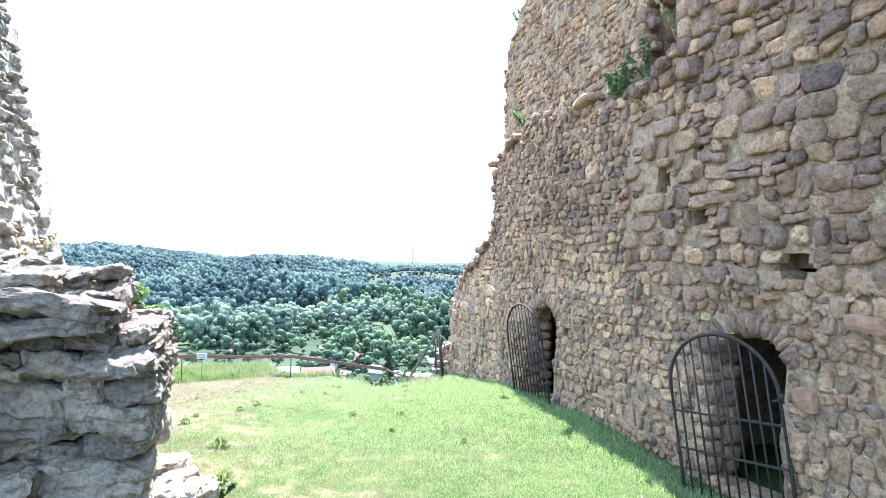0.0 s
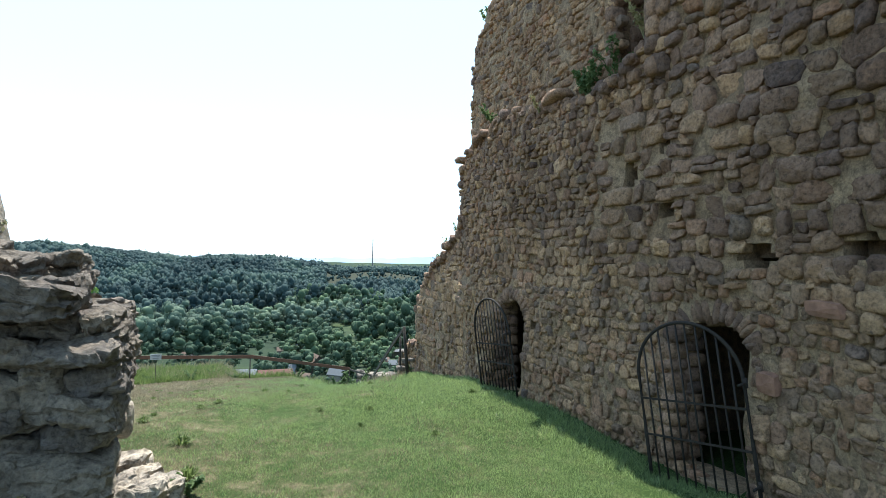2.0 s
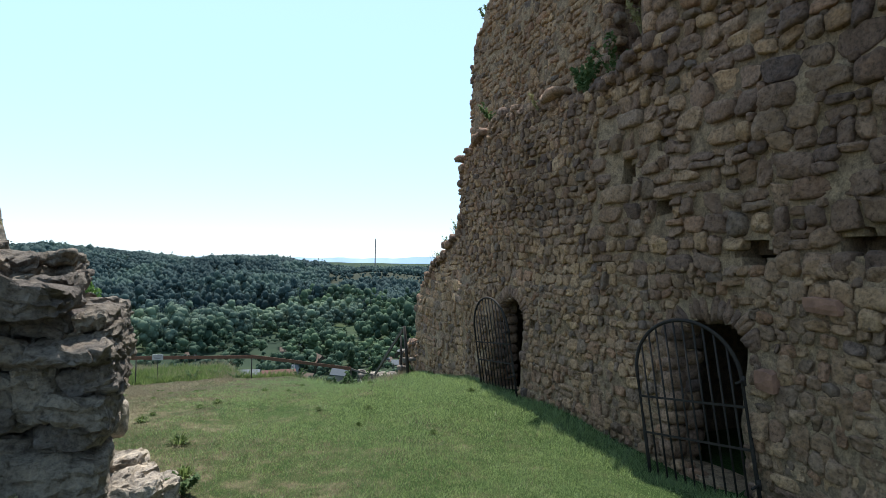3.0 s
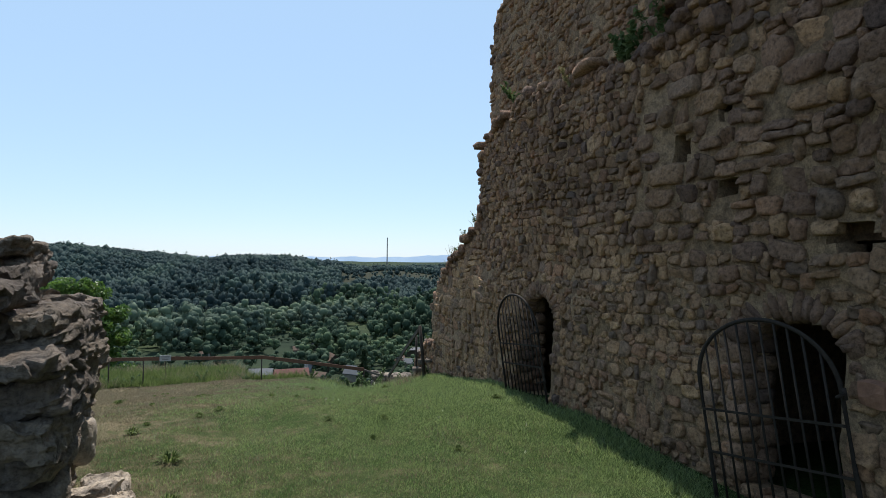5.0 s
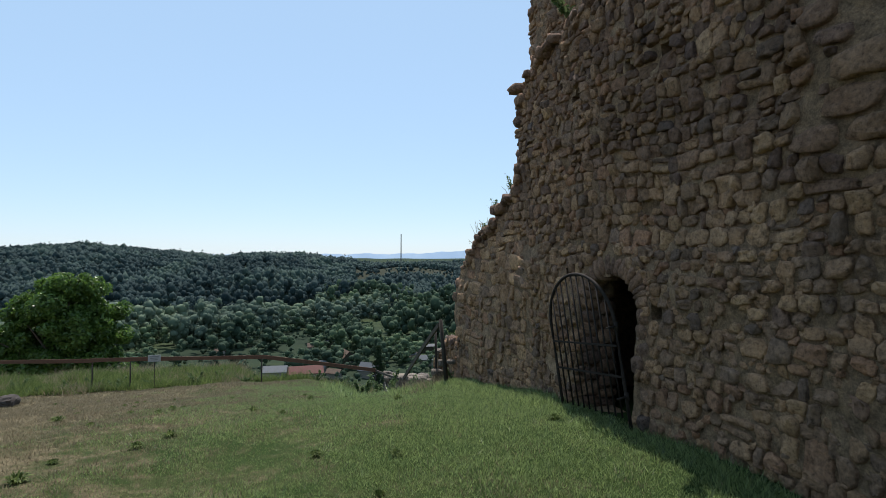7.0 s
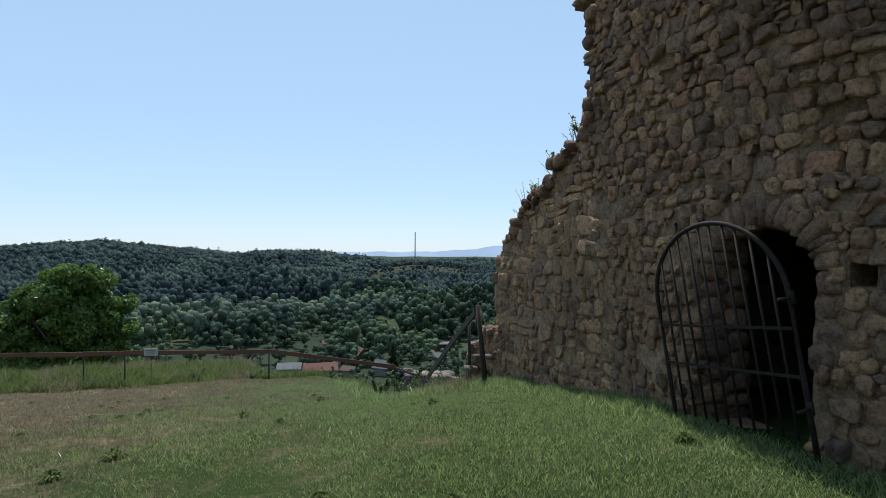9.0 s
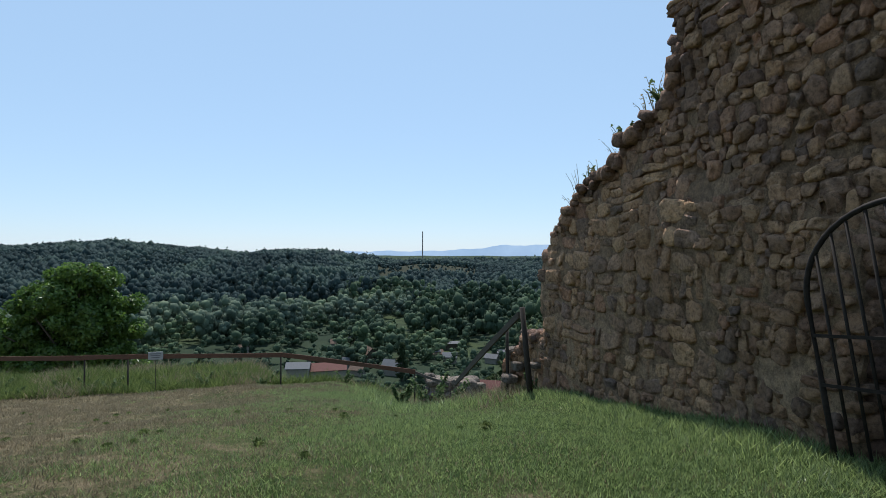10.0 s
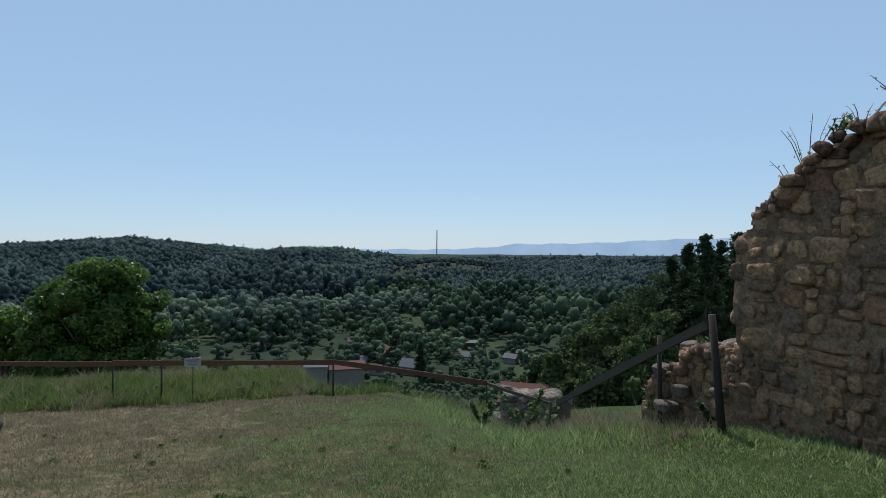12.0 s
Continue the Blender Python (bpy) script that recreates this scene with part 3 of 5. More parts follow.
def build_castle_wall():
    wall = core("wall_east", lambda y, z: front_solid(y, z), -8.0, 16.4, -1.9, 10.6, WX + 0.034, WX + 0.40, 0.085, 0.032, flush=0.014, swell=1.0)
    tagged(wall, "ruined rubble stone castle wall with a broken sloping end", "castle wall", kind="structure")
    core("set_back_wall", lambda y, z: 4.4 < z < np.interp(y, BACK_Y, BACK_Z) and y > 6.25, 4.8, 11.6, 4.3, 10.6, WX + 0.36, WX + 1.6, 0.12, 0.05, wall)
    core("recess_wall", lambda y, z: 4.4 < z < 10.5, 4.8, 6.5, 4.3, 10.6, WX + 1.75, WX + 2.2, 0.12, 0.05, wall)
    # rear lining added to close a dark chamber behind the openings
    core("rear_lining", lambda y, z: z < np.interp(y, FRONT_Y, FRONT_Z) - 0.5, -8.0, 13.4, -1.6, 9.6, WX + 3.4, WX + 3.9, 0.3, 0.08, wall)
    # unseen vault and cross walls, added to keep sunlight out of the chamber
    for name, size, mid in (("added_vault", (3.25, 9.5, 0.4), (WX + 1.98, 6.2, 2.75)), ("backing", (0.9, 12.2, 1.6), (WX + 1.15, 5.2, 3.72)), ("added_cross_wall", (3.1, 0.4, 4.3), (WX + 1.92, 1.6, 0.6)), ("added_cross_wall", (3.1, 0.4, 4.3), (WX + 1.92, 10.9, 0.6)), ("added_cross_wall", (3.1, 0.6, 4.3), (WX + 1.92, 5.75, 0.6))):
        bm = bmesh.new()
        bmesh.ops.create_cube(bm, size=1, matrix=Matrix.Translation(mid) @ Matrix.Diagonal((*size, 1)))
        part(name, bm, MORTAR, wall)
    r = np.random.default_rng(11)
    def edge(z):
        return 6.1 + 0.7 * noise.noise(Vector((z * 0.9, 4.0, 0)))

    def end(z):
        return 10.6 + 0.6 * noise.noise(Vector((z * 1.1, 2.0, 0)))

    def masonry_top(y):
        return 2.45 + 0.5 * noise.noise(Vector((y * 0.35, 8.0, 0)))

    low = coursed_rubble(r, lambda y, z: front_solid(y, z, 0.03) and not in_arch(y, z) and height(WX - 0.2, y) - 0.25 < z < masonry_top(y) and y < end(z), -1.0, 11.5, -1.8, 3.0, (0.11, 0.22), (0.75, 1.7), (0.010, 0.042), 0.003)
    low += coursed_rubble(r, lambda y, z: front_solid(y, z, 0.03) and height(WX - 0.2, y) - 0.25 < z < masonry_top(y) and y >= end(z), 9.5, 16.3, -1.8, 3.0, (0.15, 0.27), (0.8, 1.8), (0.010, 0.040), 0.002)
    high = coursed_rubble(r, lambda y, z: front_solid(y, z, 0.03) and z >= masonry_top(y) and y < edge(z), -1.0, 7.0, 1.9, 8.2, (0.15, 0.28), (0.75, 1.8), (0.010, 0.065), 0.001)
    far = coursed_rubble(r, lambda y, z: front_solid(y, z, 0.03) and z >= masonry_top(y) and y >= edge(z), 5.0, 14.3, 1.9, 5.6, (0.10, 0.19), (0.75, 1.7), (0.006, 0.050), 0.001)
    single = sorted((abs(p[0] - 4.3) + 0.7 * abs(p[1] - 1.4), i) for i, (p, _) in enumerate(low) if near_stretch(*p))[:300]
    chosen = {i for _, i in single}
    pieces, tri_pieces = [], [(m[0] + (WX + 0.02 - bulge(*p), p[0], p[1]), m[1]) for i, (p, m) in enumerate(low) if i not in chosen]
    dark_pieces = []
    for group, share in ((high, 0.68), (far, 0.30)):
        for p, m in group:
            (dark_pieces if r.random() < share else tri_pieces).append((m[0] + (WX + 0.02 - bulge(*p), p[0], p[1]), m[1]))
    global SINGLE
    SINGLE = [low[i] for i in sorted(chosen)]
    # voussoirs over the two openings
    for y0, y1, z0, spring, crown in OPENINGS:
        m, a = (y0 + y1) / 2, (y1 - y0) / 2
        n_arch = 15
        for i in range(n_arch):
            t = math.pi * (0.10 + 0.80 * (i + r.uniform(-0.2, 0.2)) / (n_arch - 1))
            deep = r.uniform(0.17, 0.25)
            yy, zz = m + (a + 0.36 * deep) * math.cos(t), spring + (crown - spring + 0.36 * deep) * math.sin(t)
            lean = math.degrees(math.atan2((crown - spring + 0.1) * math.sin(t) * 1.5, (a + 0.1) * math.cos(t))) - 90
            pieces.append(set_stone(FINE_SHAPES[r.integers(len(FINE_SHAPES))], WX + 0.15 - bulge(yy, zz), yy, zz, 0.32, r.uniform(0.08, 0.13), deep * 1.25, lean + r.normal(0, 4)))
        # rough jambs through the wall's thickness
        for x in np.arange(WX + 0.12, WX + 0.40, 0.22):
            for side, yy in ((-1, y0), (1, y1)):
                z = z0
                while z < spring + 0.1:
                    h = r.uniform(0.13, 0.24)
                    # shade inside the openings is put into these darker stones
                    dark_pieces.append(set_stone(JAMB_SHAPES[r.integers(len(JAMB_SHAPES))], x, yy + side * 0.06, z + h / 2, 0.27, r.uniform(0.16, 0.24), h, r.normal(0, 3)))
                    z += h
    # the set-back face and the recess above the ledge
    back = coursed_rubble(r, lambda y, z: np.interp(y, FRONT_Y, FRONT_Z) - 0.2 < z < np.interp(y, BACK_Y, BACK_Z) - 0.05, 6.3, 11.45, 4.6, 10.2, (0.10, 0.18), (0.9, 2.0), (0.01, 0.045), 0.003, False)
    tri_pieces += [(m[0] + (WX + 0.36, p[0], p[1]), m[1]) for p, m in back]
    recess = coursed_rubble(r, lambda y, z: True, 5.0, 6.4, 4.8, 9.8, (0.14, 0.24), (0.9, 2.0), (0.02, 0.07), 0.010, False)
    # the recess's shade is put into its darker stones
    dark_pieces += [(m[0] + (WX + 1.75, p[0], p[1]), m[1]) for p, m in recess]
    for z in np.arange(4.9, 9.6, 0.24):
        for x in np.arange(WX + 0.45, WX + 1.75, 0.27):
            pieces.append(set_stone(FINE_SHAPES[r.integers(len(FINE_SHAPES))], x + r.uniform(-0.04, 0.04), 6.30 + r.uniform(-0.03, 0.03), z + r.uniform(-0.03, 0.03), r.uniform(0.22, 0.34), 0.2, r.uniform(0.18, 0.27), 0))
        for x in np.arange(WX + 0.1, WX + 0.95, 0.28):
            pieces.append(set_stone(FINE_SHAPES[r.integers(len(FINE_SHAPES))], x, 5.06, z, 0.3, 0.2, 0.25, 0))
    # broken top and end: stones through the whole thickness
    for ys, zs, x0, x1 in ((FRONT_Y, FRONT_Z, WX + 0.1, WX + 0.8), (BACK_Y, BACK_Z, WX + 0.45, WX + 1.5)):
        line = [(a, b) for a, b in zip(ys, zs) if a > 5.1 and b > -0.9]
        for (ya, za), (yb, zb) in zip(line, line[1:]):
            n = max(1, int(math.hypot(yb - ya, zb - za) / 0.085))
            for i in range(n):
                f = (i + r.uniform(0.2, 0.8)) / n
                for x in np.arange(x0, x1, 0.3):
                    s = r.uniform(0.09, 0.22)
                    pieces.append(set_stone(FINE_SHAPES[r.integers(len(FINE_SHAPES))], x + r.uniform(-0.05, 0.05), ya + (yb - ya) * f + r.uniform(-0.10, 0.01), za + (zb - za) * f + r.uniform(-0.09, 0.04), s * r.uniform(0.9, 1.4), s * r.uniform(0.8, 1.25), s * r.uniform(0.65, 1.0), r.normal(0, 22)))
    # flat stones that jut from the broken edge
    pieces.append(set_stone(FINE_SHAPES[3], WX + 0.2, 11.42, 4.80, 0.5, 0.42, 0.14, 3))
    pieces.append(set_stone(FINE_SHAPES[9], WX + 0.08, 7.28, 5.12, 0.4, 0.5, 0.16, -8))
    v, f = joined(tri_pieces)
    np_part("rubble_stones", v, f, STONE, wall, "tan and grey rubble stones in mortar", True, "stuff")
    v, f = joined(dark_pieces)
    np_part("weathered_stones", v, f, DARK_STONE_FACE, wall, "rounded dark weathered rubble stones in courses, jambs and recess dark as in shade", True, "stuff")
    v, f = joined(pieces)
    np_part("broken_edge_stones", v, f, DARK_STONE_FACE, wall, "loose dark stones of the arches and broken edges", True, "stuff")
    return wall


castle_wall = build_castle_wall()
# two stray reddish stones
RED_STONE = plain_material("reddish_sandstone", (0.205, 0.108, 0.072), 0.95, 0, 0.35, 9.0, 0.02)
for y, z, long, high in ((2.88, 2.11, 0.30, 0.14), (3.40, 1.38, 0.20, 0.20)):
    v, f = set_stone(FINE_SHAPES[5], WX - bulge(y, z), y, z, 0.16, long, high, 2)
    np_part("red_stone", v, f, RED_STONE, castle_wall, "stray reddish stone")


# ---- iron gates ----
def iron_gate(base, yaw, tilt, lean, width, crown, label):
    """An arched grille of round bars. base: the foot of its middle; yaw turns it about the upright; tilt in its own plane; lean out of it."""
    gate = tagged(new("iron_gate"), label, "gate", "arched gates in the wall")
    gate.matrix_world = pose(*base, lean, tilt, yaw)
    a = width / 2
    spring = crown - a * 0.92
    rise = crown - spring

    def top(x):
        return spring + rise * math.sqrt(max(0.0, 1 - (x / a) ** 2))

    bm = bmesh.new()
    pts = [(-a, 0, -0.1), (-a, 0, spring * 0.5)] + [(-a * math.cos(t), 0, spring + rise * math.sin(t)) for t in np.linspace(0, math.pi, 25)] + [(a, 0, spring * 0.5), (a, 0, -0.1)]
    tube(bm, pts, 0.019)
    part("frame", bm, IRON, gate, smooth=True)
    for i in range(10):
        x = -a + width * (i + 1) / 11
        bm = bmesh.new()
        bar(bm, (x, 0.004 * math.sin(i), 0.10), (x + 0.006 * math.sin(2.3 * i), 0, top(x) - 0.005), 0.0105)
        part("bar", bm, IRON, gate, smooth=True)
    for z in (spring * 0.50, spring * 0.80):
        bm = bmesh.new()
        plank(bm, (-a + 0.01, -0.014, z), (a - 0.01, -0.014, z), 0.022, 0.009, 0, 2)
        part("cross_bar", bm, IRON, gate)
    for z in (0.3, spring * 0.95):
        bm = bmesh.new()
        bar(bm, (a + 0.012, 0, z), (a + 0.012, 0, z + 0.09), 0.022)
        bar(bm, (a + 0.012, 0, z + 0.045), (a + 0.03, -0.14, z + 0.045), 0.012)
        part("hinge", bm, IRON, gate, smooth=True)
    return gate


iron_gate((4.13, 4.00, 0.02), -80.0, -7.5, 3.0, 1.22, 1.86, "rusty arched wrought iron gate standing ajar before a dark opening")
iron_gate((4.08, 8.62, 0.10), -87.0, -6.0, 6.0, 1.30, 1.70, "rusty arched wrought iron gate leaning ajar at a cellar opening")


# ---- left: layered rock stump and tower ----
# the stump's layers: foot, head, how far they stand back from the face and fall short of the end
LAYERS = ((0.20, 0.55, 0.16, 0.34), (0.55, 0.80, 0.09, 0.24), (0.80, 1.06, -0.05, 0.08), (1.06, 1.30, 0.07, 0.07), (1.30, 1.66, 0.00, 0.01), (1.66, 1.84, -0.06, 0.00), (1.84, 2.02, 0.10, 0.04), (2.02, 2.25, -0.13, 0.30), (2.25, 2.42, 0.04, 0.78), (2.42, 2.54, 0.14, 1.5))


def rock_slab(r, size, cells=12):
    """A split slab of limestone: flat bedding faces, ragged ends, chipped edges."""
    v, f = grid_cube(cells)
    v = v / (np.abs(v) ** 7).sum(1, keepdims=True) ** (1 / 7)
    off, half = Vector(r.uniform(0, 90, 3)), np.array(size) / 2
    lean = r.normal(0, 0.12, 2)
    w = v * half
    for i, p in enumerate(w):
        q = Vector(p)
        big, mid, small = noise.noise_vector(q * 2.4 + off), noise.noise_vector(q * 7.0 + off), noise.noise_vector(q * 21.0 + off)
        ridge = abs(noise.noise(Vector((q.x * 4.0, q.y * 4.0, q.z * 11.0)) + off))
        w[i] += 0.07 * np.array(big) * (1, 1, 0.6) + 0.050 * np.array(mid) * (0.8, 1, 0.6) + 0.030 * np.array(small)
        w[i][:2] *= 1 - 0.22 * ridge
        w[i][2] += lean[0] * p[0] + lean[1] * p[1]
    return w, f


def build_stump():
    r = np.random.default_rng(5)
    stump = tagged(new("ruined_wall_stump"), "weathered grey limestone wall stump with ragged layered stones", "ruin")
    stump.location = place(-2.6, 4.6)
    base = np.array(stump.location)
    bm = bmesh.new()
    for x0, x1, top in ((-4.6, -2.3, 2.0), (-2.3, -1.6, 1.75)):
        bmesh.ops.create_cube(bm, size=1, matrix=Matrix.Translation(((x0 + x1) / 2, 4.95, top / 2)) @ Matrix.Diagonal((x1 - x0, 0.85, top, 1)))
    bmesh.ops.translate(bm, verts=bm.verts, vec=-Vector(base))
    part("core", bm, MORTAR, stump)
    for low, top, back, short in LAYERS:
        for row, yc in ((0, 4.36), (1, 4.86), (2, 5.28)):
            right = -1.12 - short - 0.06 * row + (0.20 * row if short > 0.5 else 0)
            x = -4.7 + r.uniform(0, 0.4)
            while x < right - 0.05:
                w = min(r.uniform(0.2, 0.62), right - x)
                if right - x - w < 0.2:
                    w = right - x
                thick = top - low
                beds = ((low, top),) if thick < 0.15 or r.random() < 0.35 else ((low, low + thick * 0.45), (low + thick * 0.45, top))
                shown = row == 0 or short > 0.28 or x + w > right - 0.1
                for b0, b1 in beds if shown else ():
                    v, f = rock_slab(r, (w * 1.14, r.uniform(0.5, 0.74), (b1 - b0) * r.uniform(1.08, 1.3)), 12 if row == 0 or x + w > right - 0.1 else 9)
                    at = (x + w / 2, yc + back + r.uniform(-0.07, 0.06), (b0 + b1) / 2)
                    np_part("stone", v + np.array(at) - base, f, ROCK, stump)
                x += w
    # rounded pale lumps of the torn tower foot beside it
    for i in range(22):
        at = (r.uniform(-3.9, -2.25), r.uniform(3.86, 4.08), 0.9 + 1.75 * i / 22)
        k = r.uniform(0.26, 0.46)
        v, f = lumpy(r, 11, (k * 1.25, 0.42, k * 0.75), 0.05, 0.6, 3.2, 2.4)
        np_part("lump", v + np.array(at) - base, f, ROCK if i % 3 else PALE, stump)
    # fallen pale stones at the foot and one wedged at the end
    for x, y, zz, k in ((-1.10, 4.70, 0.44, (0.50, 0.6, 0.36)), (-1.25, 4.45, 0.40, (0.5, 0.5, 0.3)), (-0.95, 4.95, 0.36, (0.40, 0.45, 0.26)), (-1.0, 4.55, 0.36, (0.3, 0.3, 0.2)), (-1.22, 4.62, 0.58, (0.34, 0.4, 0.2)), (-1.16, 5.25, 0.36, (0.42, 0.5, 0.3)), (-1.34, 5.60, 0.36, (0.5, 0.5, 0.32)), (-1.30, 5.95, 0.30, (0.4, 0.4, 0.24))):
        v, f = rock_slab(r, k)
        np_part("fallen_stone", v + np.array((x, y, zz)) - base, f, PALE, stump)
    v, f = lumpy(r, 12, (0.15, 0.26, 0.28), 0.03, 0.6, 3.0, 2.4)
    np_part("wedged_stone", v + np.array((-1.22, 5.0, 1.06)) - base, f, PALE, stump)
    return stump


build_stump()


TOWER_STONES = []


def build_tower():
    r = np.random.default_rng(21)

    def lean_back(v):
        v = v.copy()
        v[:, 0] = v[:, 0] - 0.20 * (v[:, 2] - 2.75)
        return v

    tower = core("wall_tower", lambda y, z: True, 3.9, 7.0, 0.0, 10.0, -6.0, -2.76, 0.1, 0.07, None, PALE, lean_back)
    tagged(tower, "pale battered rubble stone tower wall in sunlight", "tower", kind="structure")
    pieces = []
    field = coursed_rubble(r, lambda y, z: y < 6.8, 4.2, 7.0, 1.6, 8.0, (0.07, 0.20), (0.6, 1.8), (0.0, 0.10), 0.0, True, 1.9)
    stones = sorted(field, key=lambda s: abs(s[0][1] - 3.2))
    for i, (p, (v, f)) in enumerate(stones):
        v, f = v * (-1, 1, 1), f[:, ::-1]
        at = (-2.78 - 0.20 * (p[1] - 2.75), p[0], p[1])
        if i < 300:
            TOWER_STONES.append((at, v, f, tower))
        else:
            pieces.append((v + at, f))
    v, f = joined(pieces)
    np_part("rubble_stones", v, f, PALE, tower, "rough pale rubble stones", True, "stuff")


build_tower()


# ---- fence along the edge of the slope ----
# x, y and the head's height of each post
POSTS = [((-18.5, 27.2), -1.66), ((-14.2, 26.5), -1.70), ((-9.9, 25.8), -1.66), ((-5.56, 24.9), -1.66), ((-4.28, 24.46), -1.61), ((0.08, 23.81), -1.62), ((4.02, 22.7), -2.12), ((4.06, 18.85), -1.62)]


def build_fence():
    fence = tagged(new("fence"), "reddish wooden rail on thin dark posts along the slope", "fence")
    fence.location = place(0.08, 23.81)
    base = fence.location
    tops = []
    for (x, y), h in POSTS:
        foot = Vector(place(x, y, -0.3)) - base
        head = Vector((x, y, h)) - base
        bm = bmesh.new()
        bar(bm, foot, head, 0.026, 8, 0.022)
        part("post", bm, POST_WOOD, fence, smooth=True)
        tops.append(head)
    for i, (a, b) in enumerate(zip(tops, tops[1:])):
        bm = bmesh.new()
        wide, mat = (0.13, RAIL_WOOD) if i < 6 else (0.07, GREY_WOOD)
        drop = Vector((0, -0.03, -0.05))
        plank(bm, a + drop, b + drop, wide, 0.025, 0.012)
        part("rail", bm, mat, fence)
    return fence


build_fence()


def build_leaning_rail():
    """The rough barrier between the wall's end and the fence."""
    barrier = tagged(new("plank_barrier"), "weathered grey plank sloping from a leaning dark post", "barrier")
    barrier.location = place(4.05, 14.2)
    base = barrier.location
    bm = bmesh.new()
    bar(bm, Vector((4.06, 14.2, -1.0)) - base, Vector((3.90, 14.22, 0.62)) - base, 0.048, 10, 0.040)
    part("post", bm, POST_WOOD, barrier, smooth=True)
    bm = bmesh.new()
    bar(bm, Vector((4.22, 15.6, -1.4)) - base, Vector((4.20, 15.6, 0.16)) - base, 0.032, 8, 0.03)
    part("post", bm, POST_WOOD, barrier, smooth=True)
    bm = bmesh.new()
    plank(bm, Vector((4.12, 18.7, -1.62)) - base, Vector((3.86, 14.25, 0.50)) - base, 0.11, 0.03, 0.012)
    part("plank", bm, GREY_WOOD, barrier)
    return barrier


build_leaning_rail()


def build_sign():
    sign = tagged(new("sign_board"), "small white notice board on a thin stake by the fence", "sign")
    sign.location = place(-3.48, 24.2)
    h = -1.62 - sign.location.z
    bm = bmesh.new()
    plank(bm, (-0.20, 0, h), (0.20, 0, h), 0.22, 0.02, 0, 1)
    part("board", bm, WHITE_BOARD, sign)
    bm = bmesh.new()
    bar(bm, (0, 0.03, -0.2), (0, 0.03, h + 0.1), 0.011)
    part("stake", bm, POST_WOOD, sign)
    for dz, w in ((0.06, 0.30), (0.01, 0.26), (-0.05, 0.22)):
        bm = bmesh.new()
        plank(bm, (-w / 2, -0.0135, h + dz), (w / 2, -0.0135, h + dz), 0.018, 0.004, 0, 1)
        part("line", bm, SIGN_INK, sign)


build_sign()


# ---- low rubble beyond the wall's end ----
def rubble_heap(name, label, spots, seed, mat=None):
    r = np.random.default_rng(seed)
    heap = tagged(new(name), label, "rubble")
    c = np.mean([s[:3] for s in spots], 0)
    heap.location = place(c[0], c[1])
    for x, y, z, s in spots:
        v, f = lumpy(r, 5, (s * r.uniform(0.9, 1.5), s * r.uniform(0.9, 1.4), s * r.uniform(0.6, 0.9)), 0.06 * s / 0.4, 0.5, 4.0, 2.2)
        np_part("stone", v + np.array((x, y, z)) - np.array(heap.location), f, mat or ROCK, heap)
    return heap


r = np.random.default_rng(31)
# loose pale slabs on the low end of the wall
spots = [(WX + 0.15 + 0.3 * (i % 3) + r.uniform(-0.08, 0.08), 14.4 + 0.15 * i, float(np.interp(14.4 + 0.15 * i, FRONT_Y, FRONT_Z)) + 0.04, r.uniform(0.16, 0.26)) for i in range(11)]
spots += [(WX - 0.06, 15.2, -0.5, 0.18), (WX - 0.05, 14.5, -0.35, 0.16), (WX - 0.10, 14.35, -0.82, 0.2), (WX - 0.12, 15.4, -0.75, 0.2)]
rubble_heap("rubble_stub", "pale loose slabs on the wall's low broken end", spots, 32, ROCK)
spots = [(4.35 + 0.22 * i + r.uniform(-0.06, 0.06), 21.6 + 0.26 * k, z + r.uniform(-0.03, 0.03) - 0.03 * i, r.uniform(0.2, 0.36)) for i in range(7) for k in range(3) for z in (-3.0, -2.8, -2.6, -2.42, -2.26)]
rubble_heap("rubble_wall", "low broken wall of pale layered stones on the slope", spots, 33, ROCK)


# the stone's backlit shade is put into its dark colour
DARK_STONE = plain_material("shade_dark_stone", (0.055, 0.046, 0.040), 0.95, 0, 0.4, 9.0, 0.02)
rubble_heap("flat_stone", "flat stone lying in the grass near the fence, coloured dark as backlit", [(-6.5, 20.9, float(height(-6.5, 20.9)) + 0.08, 0.50)], 34, DARK_STONE)


# ---- trees ----
def leaf_cards(r, centres, normals, size, stretch=1.7, flat=0.0):
    """Small bent leaves about given places: two triangles each, folded along the middle."""
    n = len(centres)
    d = r.normal(size=(n, 3))
    d -= flat * normals * np.sum(d * normals, axis=1, keepdims=True)
    d /= np.linalg.norm(d, axis=1, keepdims=True)
    side = np.cross(d, normals)
    side /= np.linalg.norm(side, axis=1, keepdims=True) + 1e-9
    s = size * r.uniform(0.7, 1.3, (n, 1))
    a = centres - d * s * stretch / 2
    b = centres + side * s / 2
    c = centres + d * s * stretch / 2
    e = centres - side * s / 2
    fold = normals * s * 0.18
    v = np.stack([a, b + fold, c, e + fold], 1).reshape(-1, 3)
    k = np.arange(n)[:, None] * 4
    f = np.concatenate([k + (0, 1, 2), k + (0, 2, 3)], 1).reshape(-1, 3)
    return v, f


def crown_places(r, clumps, count):
    """Leaf places on and in a set of clumps (centre, radius)."""
    weights = np.array([c[1] ** 2 for c in clumps])
    pick = r.choice(len(clumps), count, p=weights / weights.sum())
    d = r.normal(size=(count, 3))
    d /= np.linalg.norm(d, axis=1, keepdims=True)
    cs, rs = np.array([c[0] for c in clumps])[pick], np.array([c[1] for c in clumps])[pick]
    rad = rs * r.uniform(0.55, 1.12, count) ** 0.6
    return cs + d * rad[:, None] * (1.1, 1.1, 0.85), d


